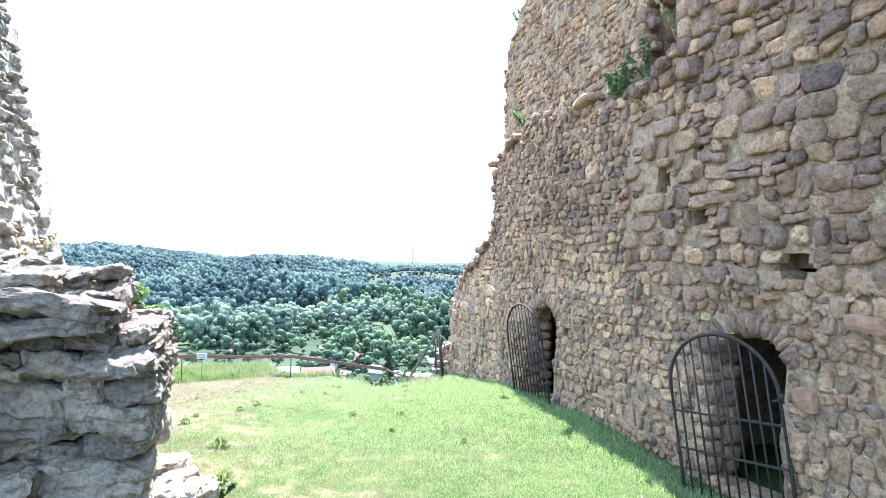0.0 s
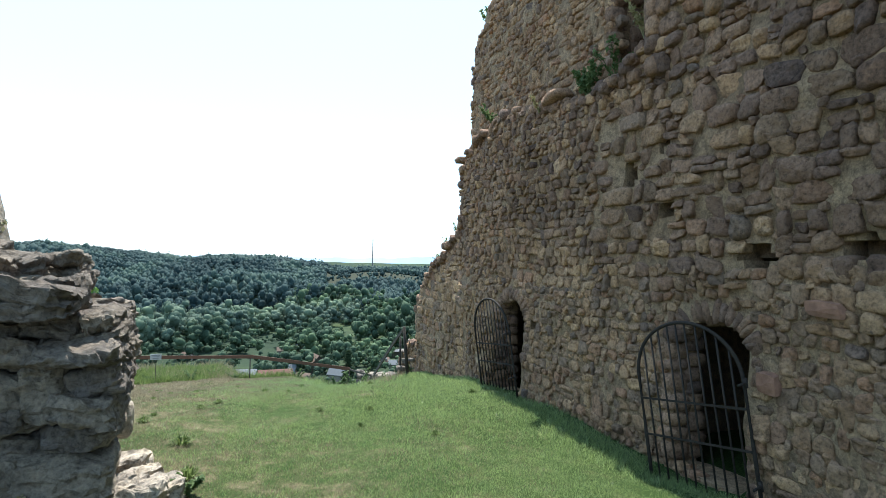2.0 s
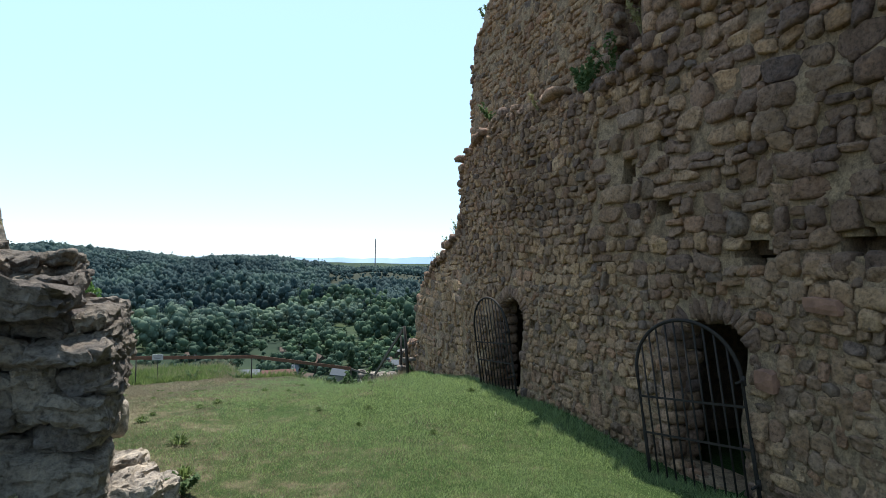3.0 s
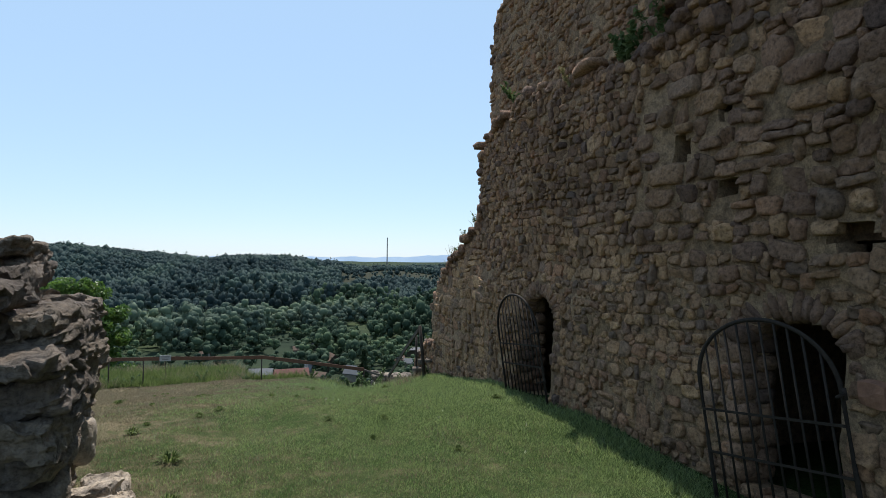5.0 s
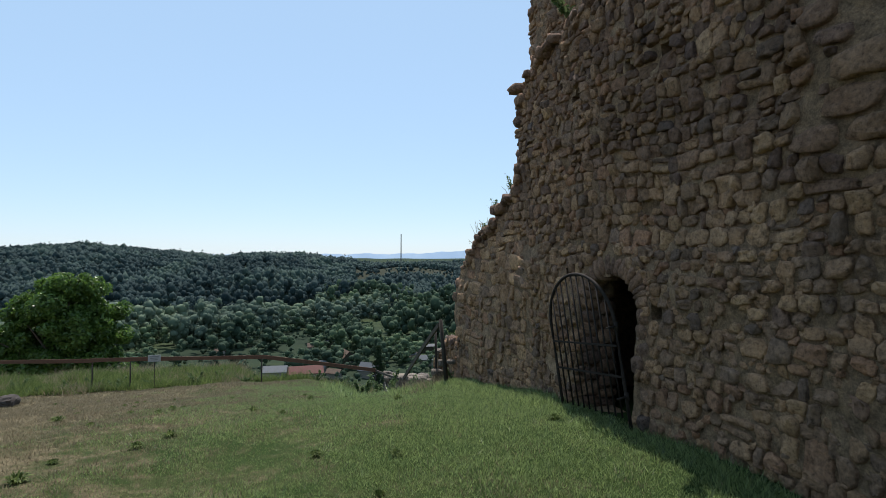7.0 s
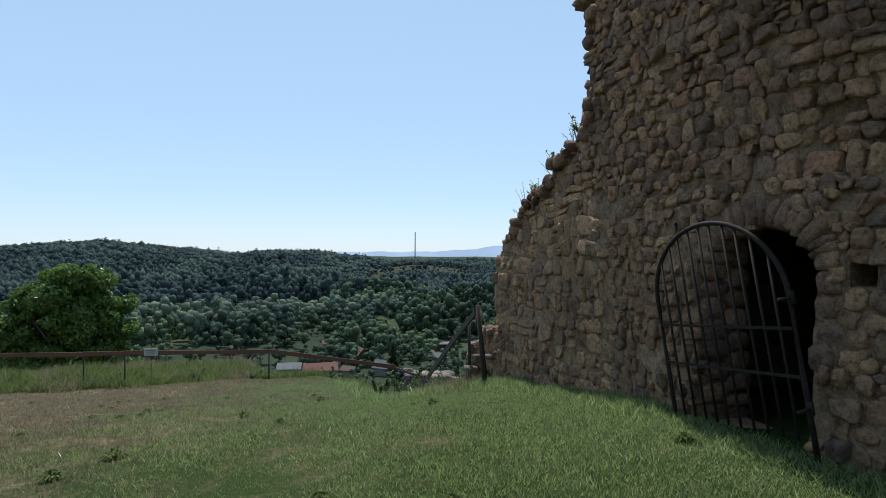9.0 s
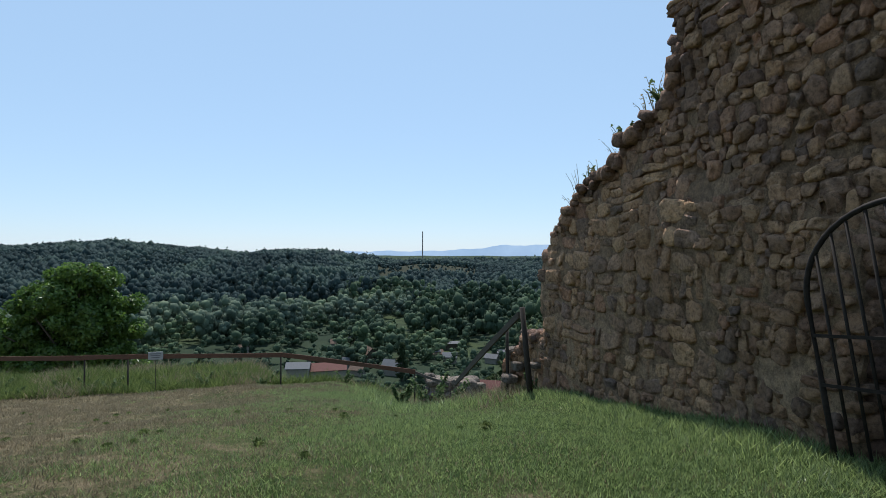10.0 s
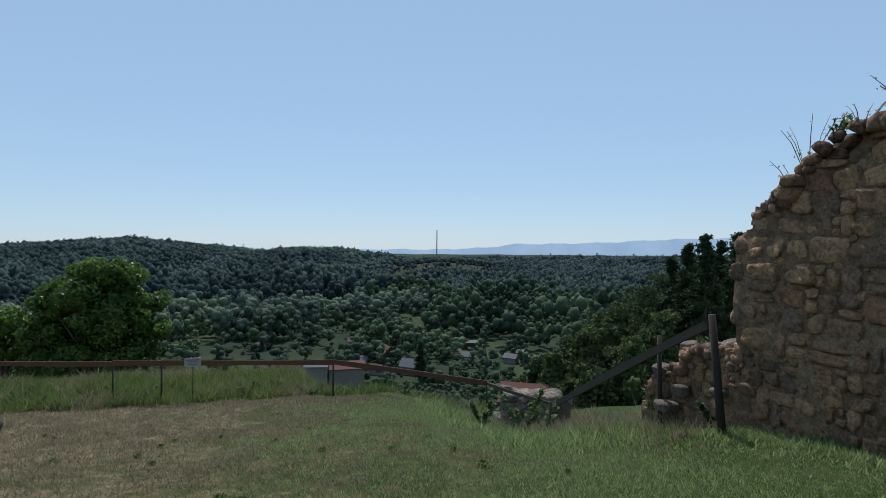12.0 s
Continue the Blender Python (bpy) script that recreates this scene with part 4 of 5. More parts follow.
def limbs(bm, foot, tips, r0, split=0.35):
    """A tapering trunk that parts into limbs towards the given tips."""
    foot = Vector(foot)
    mean = sum((Vector(t) for t in tips), Vector()) / len(tips)
    fork = foot.lerp(mean, split)
    bar(bm, foot, fork, r0, 10, r0 * 0.75)
    for t in tips:
        t = Vector(t)
        mid = fork.lerp(t, 0.5) + Vector((0, 0, 0.12 * (t - fork).length))
        bar(bm, fork, mid, r0 * 0.5, 7, r0 * 0.3)
        bar(bm, mid, t, r0 * 0.3, 6, r0 * 0.08)


def broadleaf(name, label, foot, shape, leaves, size, mat, seed, trunk=0.28):
    """shape: a list of (offset from the foot, radius) for the crown's main masses."""
    r = np.random.default_rng(seed)
    tree = tagged(new(name), label, "tree" if "bush" not in name and "shrub" not in name else "bush")
    tree.location = foot
    clumps = []
    for c, rad in shape:
        for _ in range(int(10 + 8 * rad)):
            d = r.normal(size=3)
            d /= np.linalg.norm(d)
            clumps.append((np.array(c) + d * rad * r.uniform(0.35, 0.95) * (1, 1, 0.85), rad * r.uniform(0.20, 0.36)))
    bm = bmesh.new()
    limbs(bm, (0, 0, -0.4), [c for c, _ in shape] + [clumps[i][0] for i in range(0, len(clumps), 7)], trunk)
    part("trunk", bm, BARK, tree)
    p, n = crown_places(r, clumps, leaves)
    v, f = leaf_cards(r, p, n, size)
    np_part("crown", v, f, mat, tree)
    return tree


broadleaf("walnut_tree", "round dense green walnut tree beyond the fence", (-12.7, 45.0, -9.2),
          [((0, 0, 6.7), 2.6), ((-2.0, -0.4, 7.4), 1.5), ((1.9, 0.3, 7.4), 1.6), ((0.1, -0.8, 9.0), 1.6), ((1.2, 0, 8.7), 1.4), ((-1.3, 0.5, 8.7), 1.4), ((2.5, 0, 5.8), 1.5), ((-2.6, 0, 5.7), 1.5), ((1.9, 0, 4.2), 1.5), ((-2.0, -0.5, 4.2), 1.6), ((0.2, -0.5, 4.4), 1.9)], 46000, 0.15, WALNUT, 3)
broadleaf("walnut_tree", "broad green walnut tree beside a taller one", (-18.4, 46.5, -10.0),
          [((0, 0, 5.6), 2.6), ((2.6, -0.5, 5.4), 2.2), ((-2.4, 0.3, 5.8), 2.5), ((0.6, -1.0, 6.8), 1.7), ((3.4, 0, 3.8), 1.8), ((-5, 0, 5.5), 2.7)], 30000, 0.16, WALNUT, 4)
broadleaf("hazel_bush", "low bright green bush beside the walnut tree", (-8.3, 43.0, -9.4), [((0, 0, 3.2), 1.2), ((-1.0, 0, 3.6), 1.1), ((0.7, 0, 2.5), 0.9)], 5000, 0.15, WALNUT, 6, 0.1)


def ico(sub):
    bm = bmesh.new()
    bmesh.ops.create_icosphere(bm, subdivisions=sub, radius=1)
    v = np.array([p.co[:] for p in bm.verts])
    f = np.array([[q.index for q in t.verts] for t in bm.faces])
    bm.free()
    return v, f


ICO0 = ico(1)


def woodland_shapes(r, count, masses, ball, leaves=0, leaf=0.08, inner=0.75, tall=1.0, clump=(0.13, 0.27)):
    """Crowns of several leafy masses about small dark cores, one unit wide, their foot at 0."""
    out = []
    for _ in range(count):
        pieces, clumps = [], []
        for m in range(masses):
            v = ball[0] @ np.array(Euler(r.uniform(0, 6.28, 3)).to_matrix())
            off = r.uniform(0, 50, 3)
            for i, p in enumerate(v):
                v[i] *= 1 + 0.30 * noise.noise(Vector(p * 1.7 + off)) + 0.16 * noise.noise(Vector(p * 4.1 + off))
            s = r.uniform(*clump)
            c = r.normal(size=3) * (0.20, 0.20, 0.17 * tall) + (0, 0, 0.55 * tall)
            pieces.append((v * s * inner * (1, 1, 0.9 * tall) + c, ball[1]))
            clumps.append((c, s))
        pp, nn = crown_places(r, clumps, leaves)
        pieces.append(leaf_cards(r, pp, nn, leaf, 1.3, 0.85))
        out.append(joined(pieces))
    return out


def shard_crowns(r, count, shards):
    """Far-off crowns: an uneven egg with loose leafage about it."""
    out = []
    for _ in range(count):
        egg, off = ICO0[0].copy(), Vector(r.uniform(0, 50, 3))
        for i, p in enumerate(egg):
            egg[i] *= 1 + 0.45 * noise.noise(Vector(p * 1.5) + off)
        egg = egg * (0.40, 0.40, 0.44) + (0, 0, 0.5)
        d = r.normal(size=(shards, 3))
        d[:, 2] = np.abs(d[:, 2]) * 1.1 - 0.35
        d /= np.linalg.norm(d, axis=1, keepdims=True)
        swell = np.array([1 + 0.35 * noise.noise(Vector(p * 1.8) + Vector((9.0 * len(out), 0, 0))) for p in d])[:, None]
        c = d * r.uniform(0.34, 0.54, (shards, 1)) * swell * (1, 1, 1.05) + (0, 0, 0.5)
        u = np.cross(d, r.normal(size=(shards, 3)))
        u /= np.linalg.norm(u, axis=1, keepdims=True)
        w = np.cross(d, u) + 0.35 * d * r.normal(size=(shards, 1))
        s = r.uniform(0.16, 0.30, (shards, 1))
        v = np.stack([c - u * s * 0.7 - w * s * 0.4, c + u * s * 0.7 - w * s * 0.4, c + w * s * 0.7], 1).reshape(-1, 3)
        out.append(joined([(egg, ICO0[1]), (v, np.arange(3 * shards).reshape(-1, 3))]))
    return out


def plant_wood(name, label, spots, shapes, mat, seed):
    """One sheet of woodland: spots of x, y, width, height factor."""
    r = np.random.default_rng(seed)
    pieces = []
    for x, y, w, tall in spots:
        v, f = shapes[r.integers(len(shapes))]
        a = r.uniform(0, 2 * math.pi)
        c, s = math.cos(a), math.sin(a)
        q = np.stack([v[:, 0] * c - v[:, 1] * s, v[:, 0] * s + v[:, 1] * c, v[:, 2] * tall], -1) * w
        pieces.append((q + place(x, y, -0.1 * w), f))
    v, f = joined(pieces)
    ob = new(name, np_mesh(name, v, f, mat, True))
    return tagged(ob, label, "woodland", kind="stuff")


def polar_spots(r, count, az, dist, width, keep=lambda a, d, x, y: True, tall=(0.9, 1.25)):
    out = []
    while len(out) < count:
        a, d = r.uniform(*az), math.sqrt(r.uniform(dist[0] ** 2, dist[1] ** 2))
        x, y = d * math.sin(radians(a)), 8 + d * math.cos(radians(a))
        if keep(a, d, x, y):
            grown = 1 + 0.45 * noise.noise(Vector((x * 0.011, y * 0.011, 7.0))) + 0.25 * noise.noise(Vector((x * 0.04, y * 0.04, 2.0)))
            out.append((x, y, r.uniform(*width) * grown, r.uniform(*tall)))
    return out


r = np.random.default_rng(41)
BROAD = woodland_shapes(r, 12, 15, ICO0, 330, 0.050, 0.78, 1.1, (0.12, 0.25))
LOOSE = woodland_shapes(r, 14, 9, ICO0, 180, 0.060, 0.78, 1.4, (0.13, 0.26))
SMALL = woodland_shapes(r, 10, 6, ICO0, 80, 0.09, 0.78, 1.1, (0.13, 0.26))
FARS = shard_crowns(r, 30, 7)
LEAFY = woodland_shapes(r, 5, 10, ICO0, 300, 0.10, 0.85, 1.2)
SCRUB = woodland_shapes(r, 5, 8, ICO0, 380, 0.085, 0.8)


def hill_field(a, d):
    return 8.0 < a < 18.5 and 625 < d + 6 * abs(a - 13) < 800


def willow_near(a):
    return 232 + 3.6 * max(0.0, a + 12)


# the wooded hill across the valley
plant_wood("far_wood_slope", "dense dark green wood on the hill's lower slope", polar_spots(r, 7500, (-32, 43), (430, 620), (4.2, 8.5), lambda a, d, x, y: not hill_field(a, d), (1.2, 1.7)), FARS, HAZED_WOOD, 42)
plant_wood("far_wood_hill", "dense dark green wood on the hill across the valley", polar_spots(r, 10000, (-32, 43), (610, 900), (5, 10), lambda a, d, x, y: not hill_field(a, d), (0.95, 1.35)), FARS, HAZED_WOOD, 49)
plant_wood("far_wood_plain", "dark trees far off on the plain", polar_spots(r, 1800, (2, 43), (900, 1500), (8, 13)), FARS, HAZED_WOOD, 43)
plant_wood("field_shrubs", "scattered shrubs on the dry hill meadow", polar_spots(r, 170, (8, 18.5), (620, 800), (2.5, 6)), FARS, HAZED_WOOD, 37)
# the valley's willows in their slanting band, darker trees behind
plant_wood("valley_willows", "silvery green willows along the valley floor", polar_spots(r, 170, (-26, 11), (225, 390), (9, 14), lambda a, d, x, y: 0 < d - willow_near(a) < 62 and not (-13 < a < -9 and d < 262)), BROAD, WILLOW, 44)
plant_wood("valley_copse", "dark mixed trees behind the valley willows", polar_spots(r, 240, (-28, 14), (290, 450), (9, 14), lambda a, d, x, y: d > willow_near(a) + 58), LOOSE, HAZED_WOOD, 48)
plant_wood("valley_grove", "dark rounded trees before the valley willows", polar_spots(r, 16, (-6, 9), (205, 250), (9, 12), lambda a, d, x, y: d < willow_near(a) + 6), BROAD, MIXED_WOOD, 38)
plant_wood("valley_wood", "mixed green trees among the valley gardens", polar_spots(r, 270, (4, 43), (215, 450), (7, 13), lambda a, d, x, y: noise.noise(Vector((x * 0.02, y * 0.02, 0))) > -0.35 and not (8 < a < 16 and d < 222) and (a > 12 or d > willow_near(a) + 50)), LOOSE, MIXED_WOOD, 45)
plant_wood("garden_trees", "small garden trees and shrubs in the valley", polar_spots(r, 400, (-14, 34), (125, 300), (3.5, 8), lambda a, d, x, y: noise.noise(Vector((x * 0.05, y * 0.05, 0))) > -0.5 and not (-6 < x < 16 and y < 167)), SMALL, MIXED_WOOD, 46)
plant_wood("orchard_trees", "small fruit trees between the garden houses", polar_spots(r, 170, (-4, 24), (95, 165), (3, 6), lambda a, d, x, y: not (-3 < x < 13.5 and y > 150)), SMALL, MIXED_WOOD, 36)
plant_wood("slope_wood", "dense dark trees on the steep slope beside the castle", polar_spots(r, 75, (25, 44), (75, 160), (6, 10)), LEAFY, SLOPE_LEAF, 47)
plant_wood("slope_scrub", "dense green scrub on the steep slope below the castle", polar_spots(r, 110, (23.5, 42), (30, 78), (2.2, 4.2)), SCRUB, SLOPE_LEAF, 39)


def conifer(x, y, tall, wide, seed):
    """A dark pine: a tapered trunk with whorls of drooping needled boughs."""
    r = np.random.default_rng(seed)
    tree = tagged(new("pine_tree"), "tall dark pine on the slope below the castle", "tree", "pines on the slope")
    tree.location = place(x, y)
    bm = bmesh.new()
    bar(bm, (0, 0, -0.5), (0, 0, tall * 0.97), tall * 0.018, 8, 0.03)
    centres, normals = [], []
    for k in range(80):
        f = 0.12 + 0.86 * k / 79
        reach = wide * (1 - f) ** 0.8 * r.uniform(0.65, 1.1) + 0.25
        a = r.uniform(0, 2 * math.pi)
        tip = Vector((math.cos(a) * reach, math.sin(a) * reach, tall * f - 0.15 * reach))
        bar(bm, (0, 0, tall * f), tip, 0.05 * (1.2 - f), 4, 0.01)
        for _ in range(75):
            g = r.uniform(0.15, 1.05)
            centres.append(np.array((0, 0, tall * f * (1 - g))) + np.array(tip) * g + r.normal(0, 0.22, 3) * (1, 1, 0.6))
            normals.append(r.normal(size=3))
    part("trunk", bm, BARK, tree)
    normals = np.array(normals) / np.linalg.norm(normals, axis=1, keepdims=True)
    v, f = leaf_cards(r, np.array(centres), np.array(normals), 0.20, 2.4)
    np_part("foliage", v, f, CONIFER, tree, kind="stuff")


for i, (a, d, top, wide) in enumerate(((37.0, 74, 3.2, 3.6), (38.3, 70, 4.2, 3.4), (39.6, 78, 3.6, 3.8), (41.2, 72, 4.5, 3.6), (35.6, 80, 1.6, 3.4), (43.0, 75, 4.0, 3.6))):
    px, py = d * math.sin(radians(a)), 8 + d * math.cos(radians(a))
    conifer(px, py, top - 0.7 - float(height(px, py)), wide, 300 + i)
conifer(31.0, 168.0, 11.5, 2.7, 320)
# the wooded flank beside the castle: tree tops climbing towards the wall
SLOPE_TOPS = ((20.5, 66, -13.2, 2.0), (22.2, 70, -11.6, 2.4), (24.0, 64, -9.0, 2.4), (25.6, 74, -8.6, 2.8), (27.2, 66, -6.6, 2.7), (28.6, 76, -5.6, 3.2), (30.2, 68, -3.6, 3.0), (31.6, 78, -2.6, 3.4), (33.0, 70, -1.4, 3.2), (34.6, 82, 0.2, 3.6), (24.8, 56, -10.5, 2.2), (28.0, 54, -8.4, 2.4), (31.2, 56, -5.8, 2.6), (34.2, 58, -3.4, 2.8))
for i, (a, d, top, wide) in enumerate(SLOPE_TOPS):
    px, py = d * math.sin(radians(a)), 8 + d * math.cos(radians(a))
    ground = float(height(px, py))
    tall = max(4.0, top - ground)
    u = 0.30 * wide
    masses = [((0.5 * u * math.cos(2.4 * k), 0.5 * u * math.sin(2.4 * k), tall - 0.75 * wide - k * 0.16 * tall), wide * (0.55 + 0.08 * k)) for k in range(5)]
    broadleaf("slope_tree", "dark leafy tree on the steep slope beside the castle", (px, py, ground), masses, 3600, 0.31, SLOPE_LEAF, 330 + i, 0.22)


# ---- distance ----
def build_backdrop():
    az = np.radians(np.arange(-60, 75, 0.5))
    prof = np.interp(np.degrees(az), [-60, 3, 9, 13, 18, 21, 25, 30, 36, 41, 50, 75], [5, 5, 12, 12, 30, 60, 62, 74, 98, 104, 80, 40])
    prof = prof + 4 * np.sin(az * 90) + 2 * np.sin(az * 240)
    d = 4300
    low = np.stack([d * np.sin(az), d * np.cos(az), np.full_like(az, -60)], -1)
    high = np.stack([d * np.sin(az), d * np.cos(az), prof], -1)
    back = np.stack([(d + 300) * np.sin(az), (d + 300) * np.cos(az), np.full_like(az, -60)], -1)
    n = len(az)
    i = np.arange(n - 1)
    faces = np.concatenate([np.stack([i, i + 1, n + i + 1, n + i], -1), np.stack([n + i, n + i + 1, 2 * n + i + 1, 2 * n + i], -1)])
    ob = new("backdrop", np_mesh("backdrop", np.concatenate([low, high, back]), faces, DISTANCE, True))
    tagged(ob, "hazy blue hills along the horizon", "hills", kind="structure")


build_backdrop()


def build_mast():
    mast = tagged(new("radio_mast"), "tall thin radio mast on the far plain", "mast")
    x, y = 0.226 * 2400, 2400
    mast.location = place(x, y)
    bm = bmesh.new()
    bar(bm, (0, 0, -5), (0, 0, 96 - mast.location.z), 2.6, 8, 2.0)
    part("shaft", bm, MAST_PAINT, mast)


build_mast()


# ---- houses and sheds in the valley ----
def house(x, y, yaw, size, wall_mat, roof_mat, label, sink=0.0):
    w, d, h, roof = size
    h_ob = tagged(new("garden_house"), label, "house", "garden houses in the valley")
    h_ob.matrix_world = Matrix.Translation(place(x, y, -sink)) @ pose(0, 0, 0, 0, 0, yaw)
    bm = bmesh.new()
    pts = [(-w / 2, 0), (w / 2, 0), (w / 2, h), (0, h + roof), (-w / 2, h)]
    a = [bm.verts.new((p, -d / 2, q - (0.4 if q == 0 else 0))) for p, q in pts]
    b = [bm.verts.new((p, d / 2, q - (0.4 if q == 0 else 0))) for p, q in pts]
    bm.faces.new(a)
    bm.faces.new(b[::-1])
    for i in range(5):
        j = (i + 1) % 5
        bm.faces.new((a[i], b[i], b[j], a[j]))
    part("wall", bm, wall_mat, h_ob)
    for s in (-1, 1):
        bm = bmesh.new()
        e = 0.35
        k = roof / (w / 2)
        lo, hi = (s * (w / 2 + e), h - e * k + 0.03), (0, h + roof + 0.03)
        vs = []
        for yy in (-d / 2 - e, d / 2 + e):
            for t in (0, 0.14):
                vs.append([bm.verts.new((p, yy, q + t)) for p, q in (lo, hi)])
        for u, v in ((0, 1), (3, 2), (1, 3), (2, 0)):
            bm.faces.new((vs[u][0], vs[u][1], vs[v][1], vs[v][0]))
        bm.faces.new((vs[0][0], vs[1][0], vs[3][0], vs[2][0]))
        bm.faces.new((vs[0][1], vs[1][1], vs[3][1], vs[2][1]))
        bmesh.ops.recalc_face_normals(bm, faces=bm.faces)
        part("roof", bm, roof_mat, h_ob)
    for wx in (-w / 4, w / 4):
        bm = bmesh.new()
        bmesh.ops.create_cube(bm, size=1, matrix=Matrix.Translation((wx, -d / 2 - 0.02, h * 0.55)) @ Matrix.Diagonal((w * 0.16, 0.06, h * 0.35, 1)))
        win = part("window", bm, WHITE_BOARD, h_ob)
        bm = bmesh.new()
        bmesh.ops.create_cube(bm, size=1, matrix=Matrix.Translation((wx, -d / 2 - 0.05, h * 0.55)) @ Matrix.Diagonal((w * 0.12, 0.04, h * 0.29, 1)))
        part("pane", bm, DARK_GLASS, win)
    return h_ob


BROWN_ROOF = plain_material("brown_roof", (0.11, 0.075, 0.055), 0.85, 0, 0.3, 3.0)
r = np.random.default_rng(51)
ROOFS = [(GREY_ROOF, "grey"), (BROWN_ROOF, "brown"), (GREY_ROOF, "grey"), (BROWN_ROOF, "brown")]
for i in range(10):
    a, d = r.uniform(-6, 22), r.uniform(170, 235)
    mat, word = ROOFS[i % 4]
    house(d * math.sin(radians(a)), 8 + d * math.cos(radians(a)), r.uniform(0, 180), (r.uniform(2.8, 3.8), r.uniform(3.0, 4.6), r.uniform(1.9, 2.3), r.uniform(0.7, 1.2)), PLASTER, mat, "small pale garden house with a %s roof" % word)


house(0.9, 163.0, 82, (4.6, 6.0, 6.6, 1.2), PLASTER, LIGHT_ROOF, "long pale shed with a light sheet roof")
house(9.0, 165.0, 92, (5.0, 9.6, 5.4, 1.6), PLASTER, RED_TILE, "long low garden house with a red tiled roof")
house(24.8, 196.0, 10, (5.0, 6.0, 3.0, 2.6), GREY_WOOD, BROWN_ROOF, "dark wooden garden house with a steep brown gable")
house(15.0, 188.0, 60, (3.6, 5.0, 2.4, 1.6), PLASTER, LIGHT_ROOF, "small pale garden house with a light roof")
house(29.3, 177.0, 50, (3.8, 5.0, 2.6, 2.0), PLASTER, LIGHT_ROOF, "small pale garden house with a steep light roof")
house(47.0, 200.0, 85, (3.6, 7.5, 2.6, 0.5), GREY_WOOD, GREY_ROOF, "low dark shed with a flat grey roof")
house(60.0, 215.0, 80, (3.6, 8.0, 2.6, 0.6), GREY_WOOD, GREY_ROOF, "low dark shed with a flat grey roof")
house(52.0, 190.0, 70, (3.2, 4.5, 2.4, 1.2), PLASTER, LIGHT_ROOF, "small pale garden house with a light roof")
house(22.6, 66.0, 60, (3.6, 4.6, 3.6, 1.5), PLASTER, RED_TILE, "pale cottage with a red tiled roof below the slope")
house(17.6, 66.5, 75, (3.0, 4.5, 2.2, 0.7), PLASTER, LIGHT_ROOF, "pale lean-to shed beside the red-roofed cottage")


# ---- grass and weeds ----
def patchy(x, y, scale, seed):
    return np.array([noise.noise(Vector((a * scale, b * scale, seed))) for a, b in zip(x, y)])


def grass(name, label, count, area, size, mat, seed, keep, width=0.004, clump=0.05):
    """Single blades, bent and gathered in small clumps; farther off they stand coarser."""
    r = np.random.default_rng(seed)
    heads = count // 6
    hx, hy = r.uniform(area[0], area[1], heads), r.uniform(area[2] ** 0.5, area[3] ** 0.5, heads) ** 2
    ok = keep(hx, hy, r)
    hx, hy = np.repeat(hx[ok], 6), np.repeat(hy[ok], 6)
    n = len(hx)
    x, y = hx + r.normal(0, clump, n), hy + r.normal(0, clump, n)
    z = height(x, y)
    lush = 1 + 0.55 * patchy(hx[::6], hy[::6], 2.3, 4.4) + 0.35 * patchy(hx[::6], hy[::6], 0.6, 1.4)
    h = r.uniform(*size, n) * (0.8 + 0.03 * np.maximum(0, y - 8)) * np.repeat(lush, 6)
    a = r.uniform(0, 2 * math.pi, n)
    lean = r.normal(0, 0.55, (n, 2)) * h[:, None]
    w = width * (0.5 + 0.09 * y)
    off = np.stack([np.cos(a) * w, np.sin(a) * w, 0 * a], -1)
    base = np.stack([x, y, z - 0.008], -1)
    tip = base + np.stack([lean[:, 0], lean[:, 1], h], -1)
    v = np.stack([base - off, base + off, tip], 1).reshape(-1, 3)
    f = np.arange(3 * n).reshape(-1, 3)
    ob = new(name, np_mesh(name, v, f, mat))
    return tagged(ob, label, "grass", kind="stuff")


def dryness(x, y):
    spot = 1.2 * np.exp(-((np.asarray(x) - 2.13) / 0.16) ** 2 - ((np.asarray(y) - 6.7) / 0.22) ** 2)
    return spot + patchy(x, y, 0.45, 3.3) * 0.75 + patchy(x, y, 1.9, 8.1) * 0.65 - 0.24 * (np.asarray(x) - 1.0) + 0.16 * smoothstep(10.5, 15.0, y)


grass("lawn_grass", "short mown green grass", 1500000, (-7, 4.2, 3.6, 25.0), (0.016, 0.054), BLADE, 61, lambda x, y, r: dryness(x, y) < r.uniform(-0.45, 0.75, len(x)), 0.0034)
grass("dry_grass", "short sun-dried straw-coloured grass", 420000, (-9, 4.0, 3.6, 25.2), (0.018, 0.055), DRY_BLADE, 62, lambda x, y, r: dryness(x, y) > r.uniform(-0.55, 0.55, len(x)), 0.0034)
grass("wall_foot_grass", "long green grass at the wall's foot", 40000, (3.2, 4.3, 3.6, 14.4), (0.04, 0.13), BLADE, 63, lambda x, y, r: (x > 3.95 - 0.5 * r.uniform(0, 1, len(x)) ** 2) & ~((np.abs(y - 4.1) < 0.7) & (x > 4.1)))
grass("fence_grass", "uncut green grass along the fence", 110000, (-18, 4.6, 22.6, 31.5), (0.06, 0.20), BANK_BLADE, 64, lambda x, y, r: (y > 24.3 - 0.05 * np.abs(x + 1) + 0.5 * patchy(x, y, 0.5, 2.0)) & (patchy(x, y, 0.9, 6.0) > -0.28), 0.005, 0.10)
grass("fence_tufts", "tall tufts of grass on the bank by the fence", 90000, (-18, 4.6, 23.4, 29.0), (0.14, 0.36), BANK_BLADE, 68, lambda x, y, r: (y > 24.2) & (patchy(x, y, 1.1, 9.0) > 0.08), 0.005, 0.08)
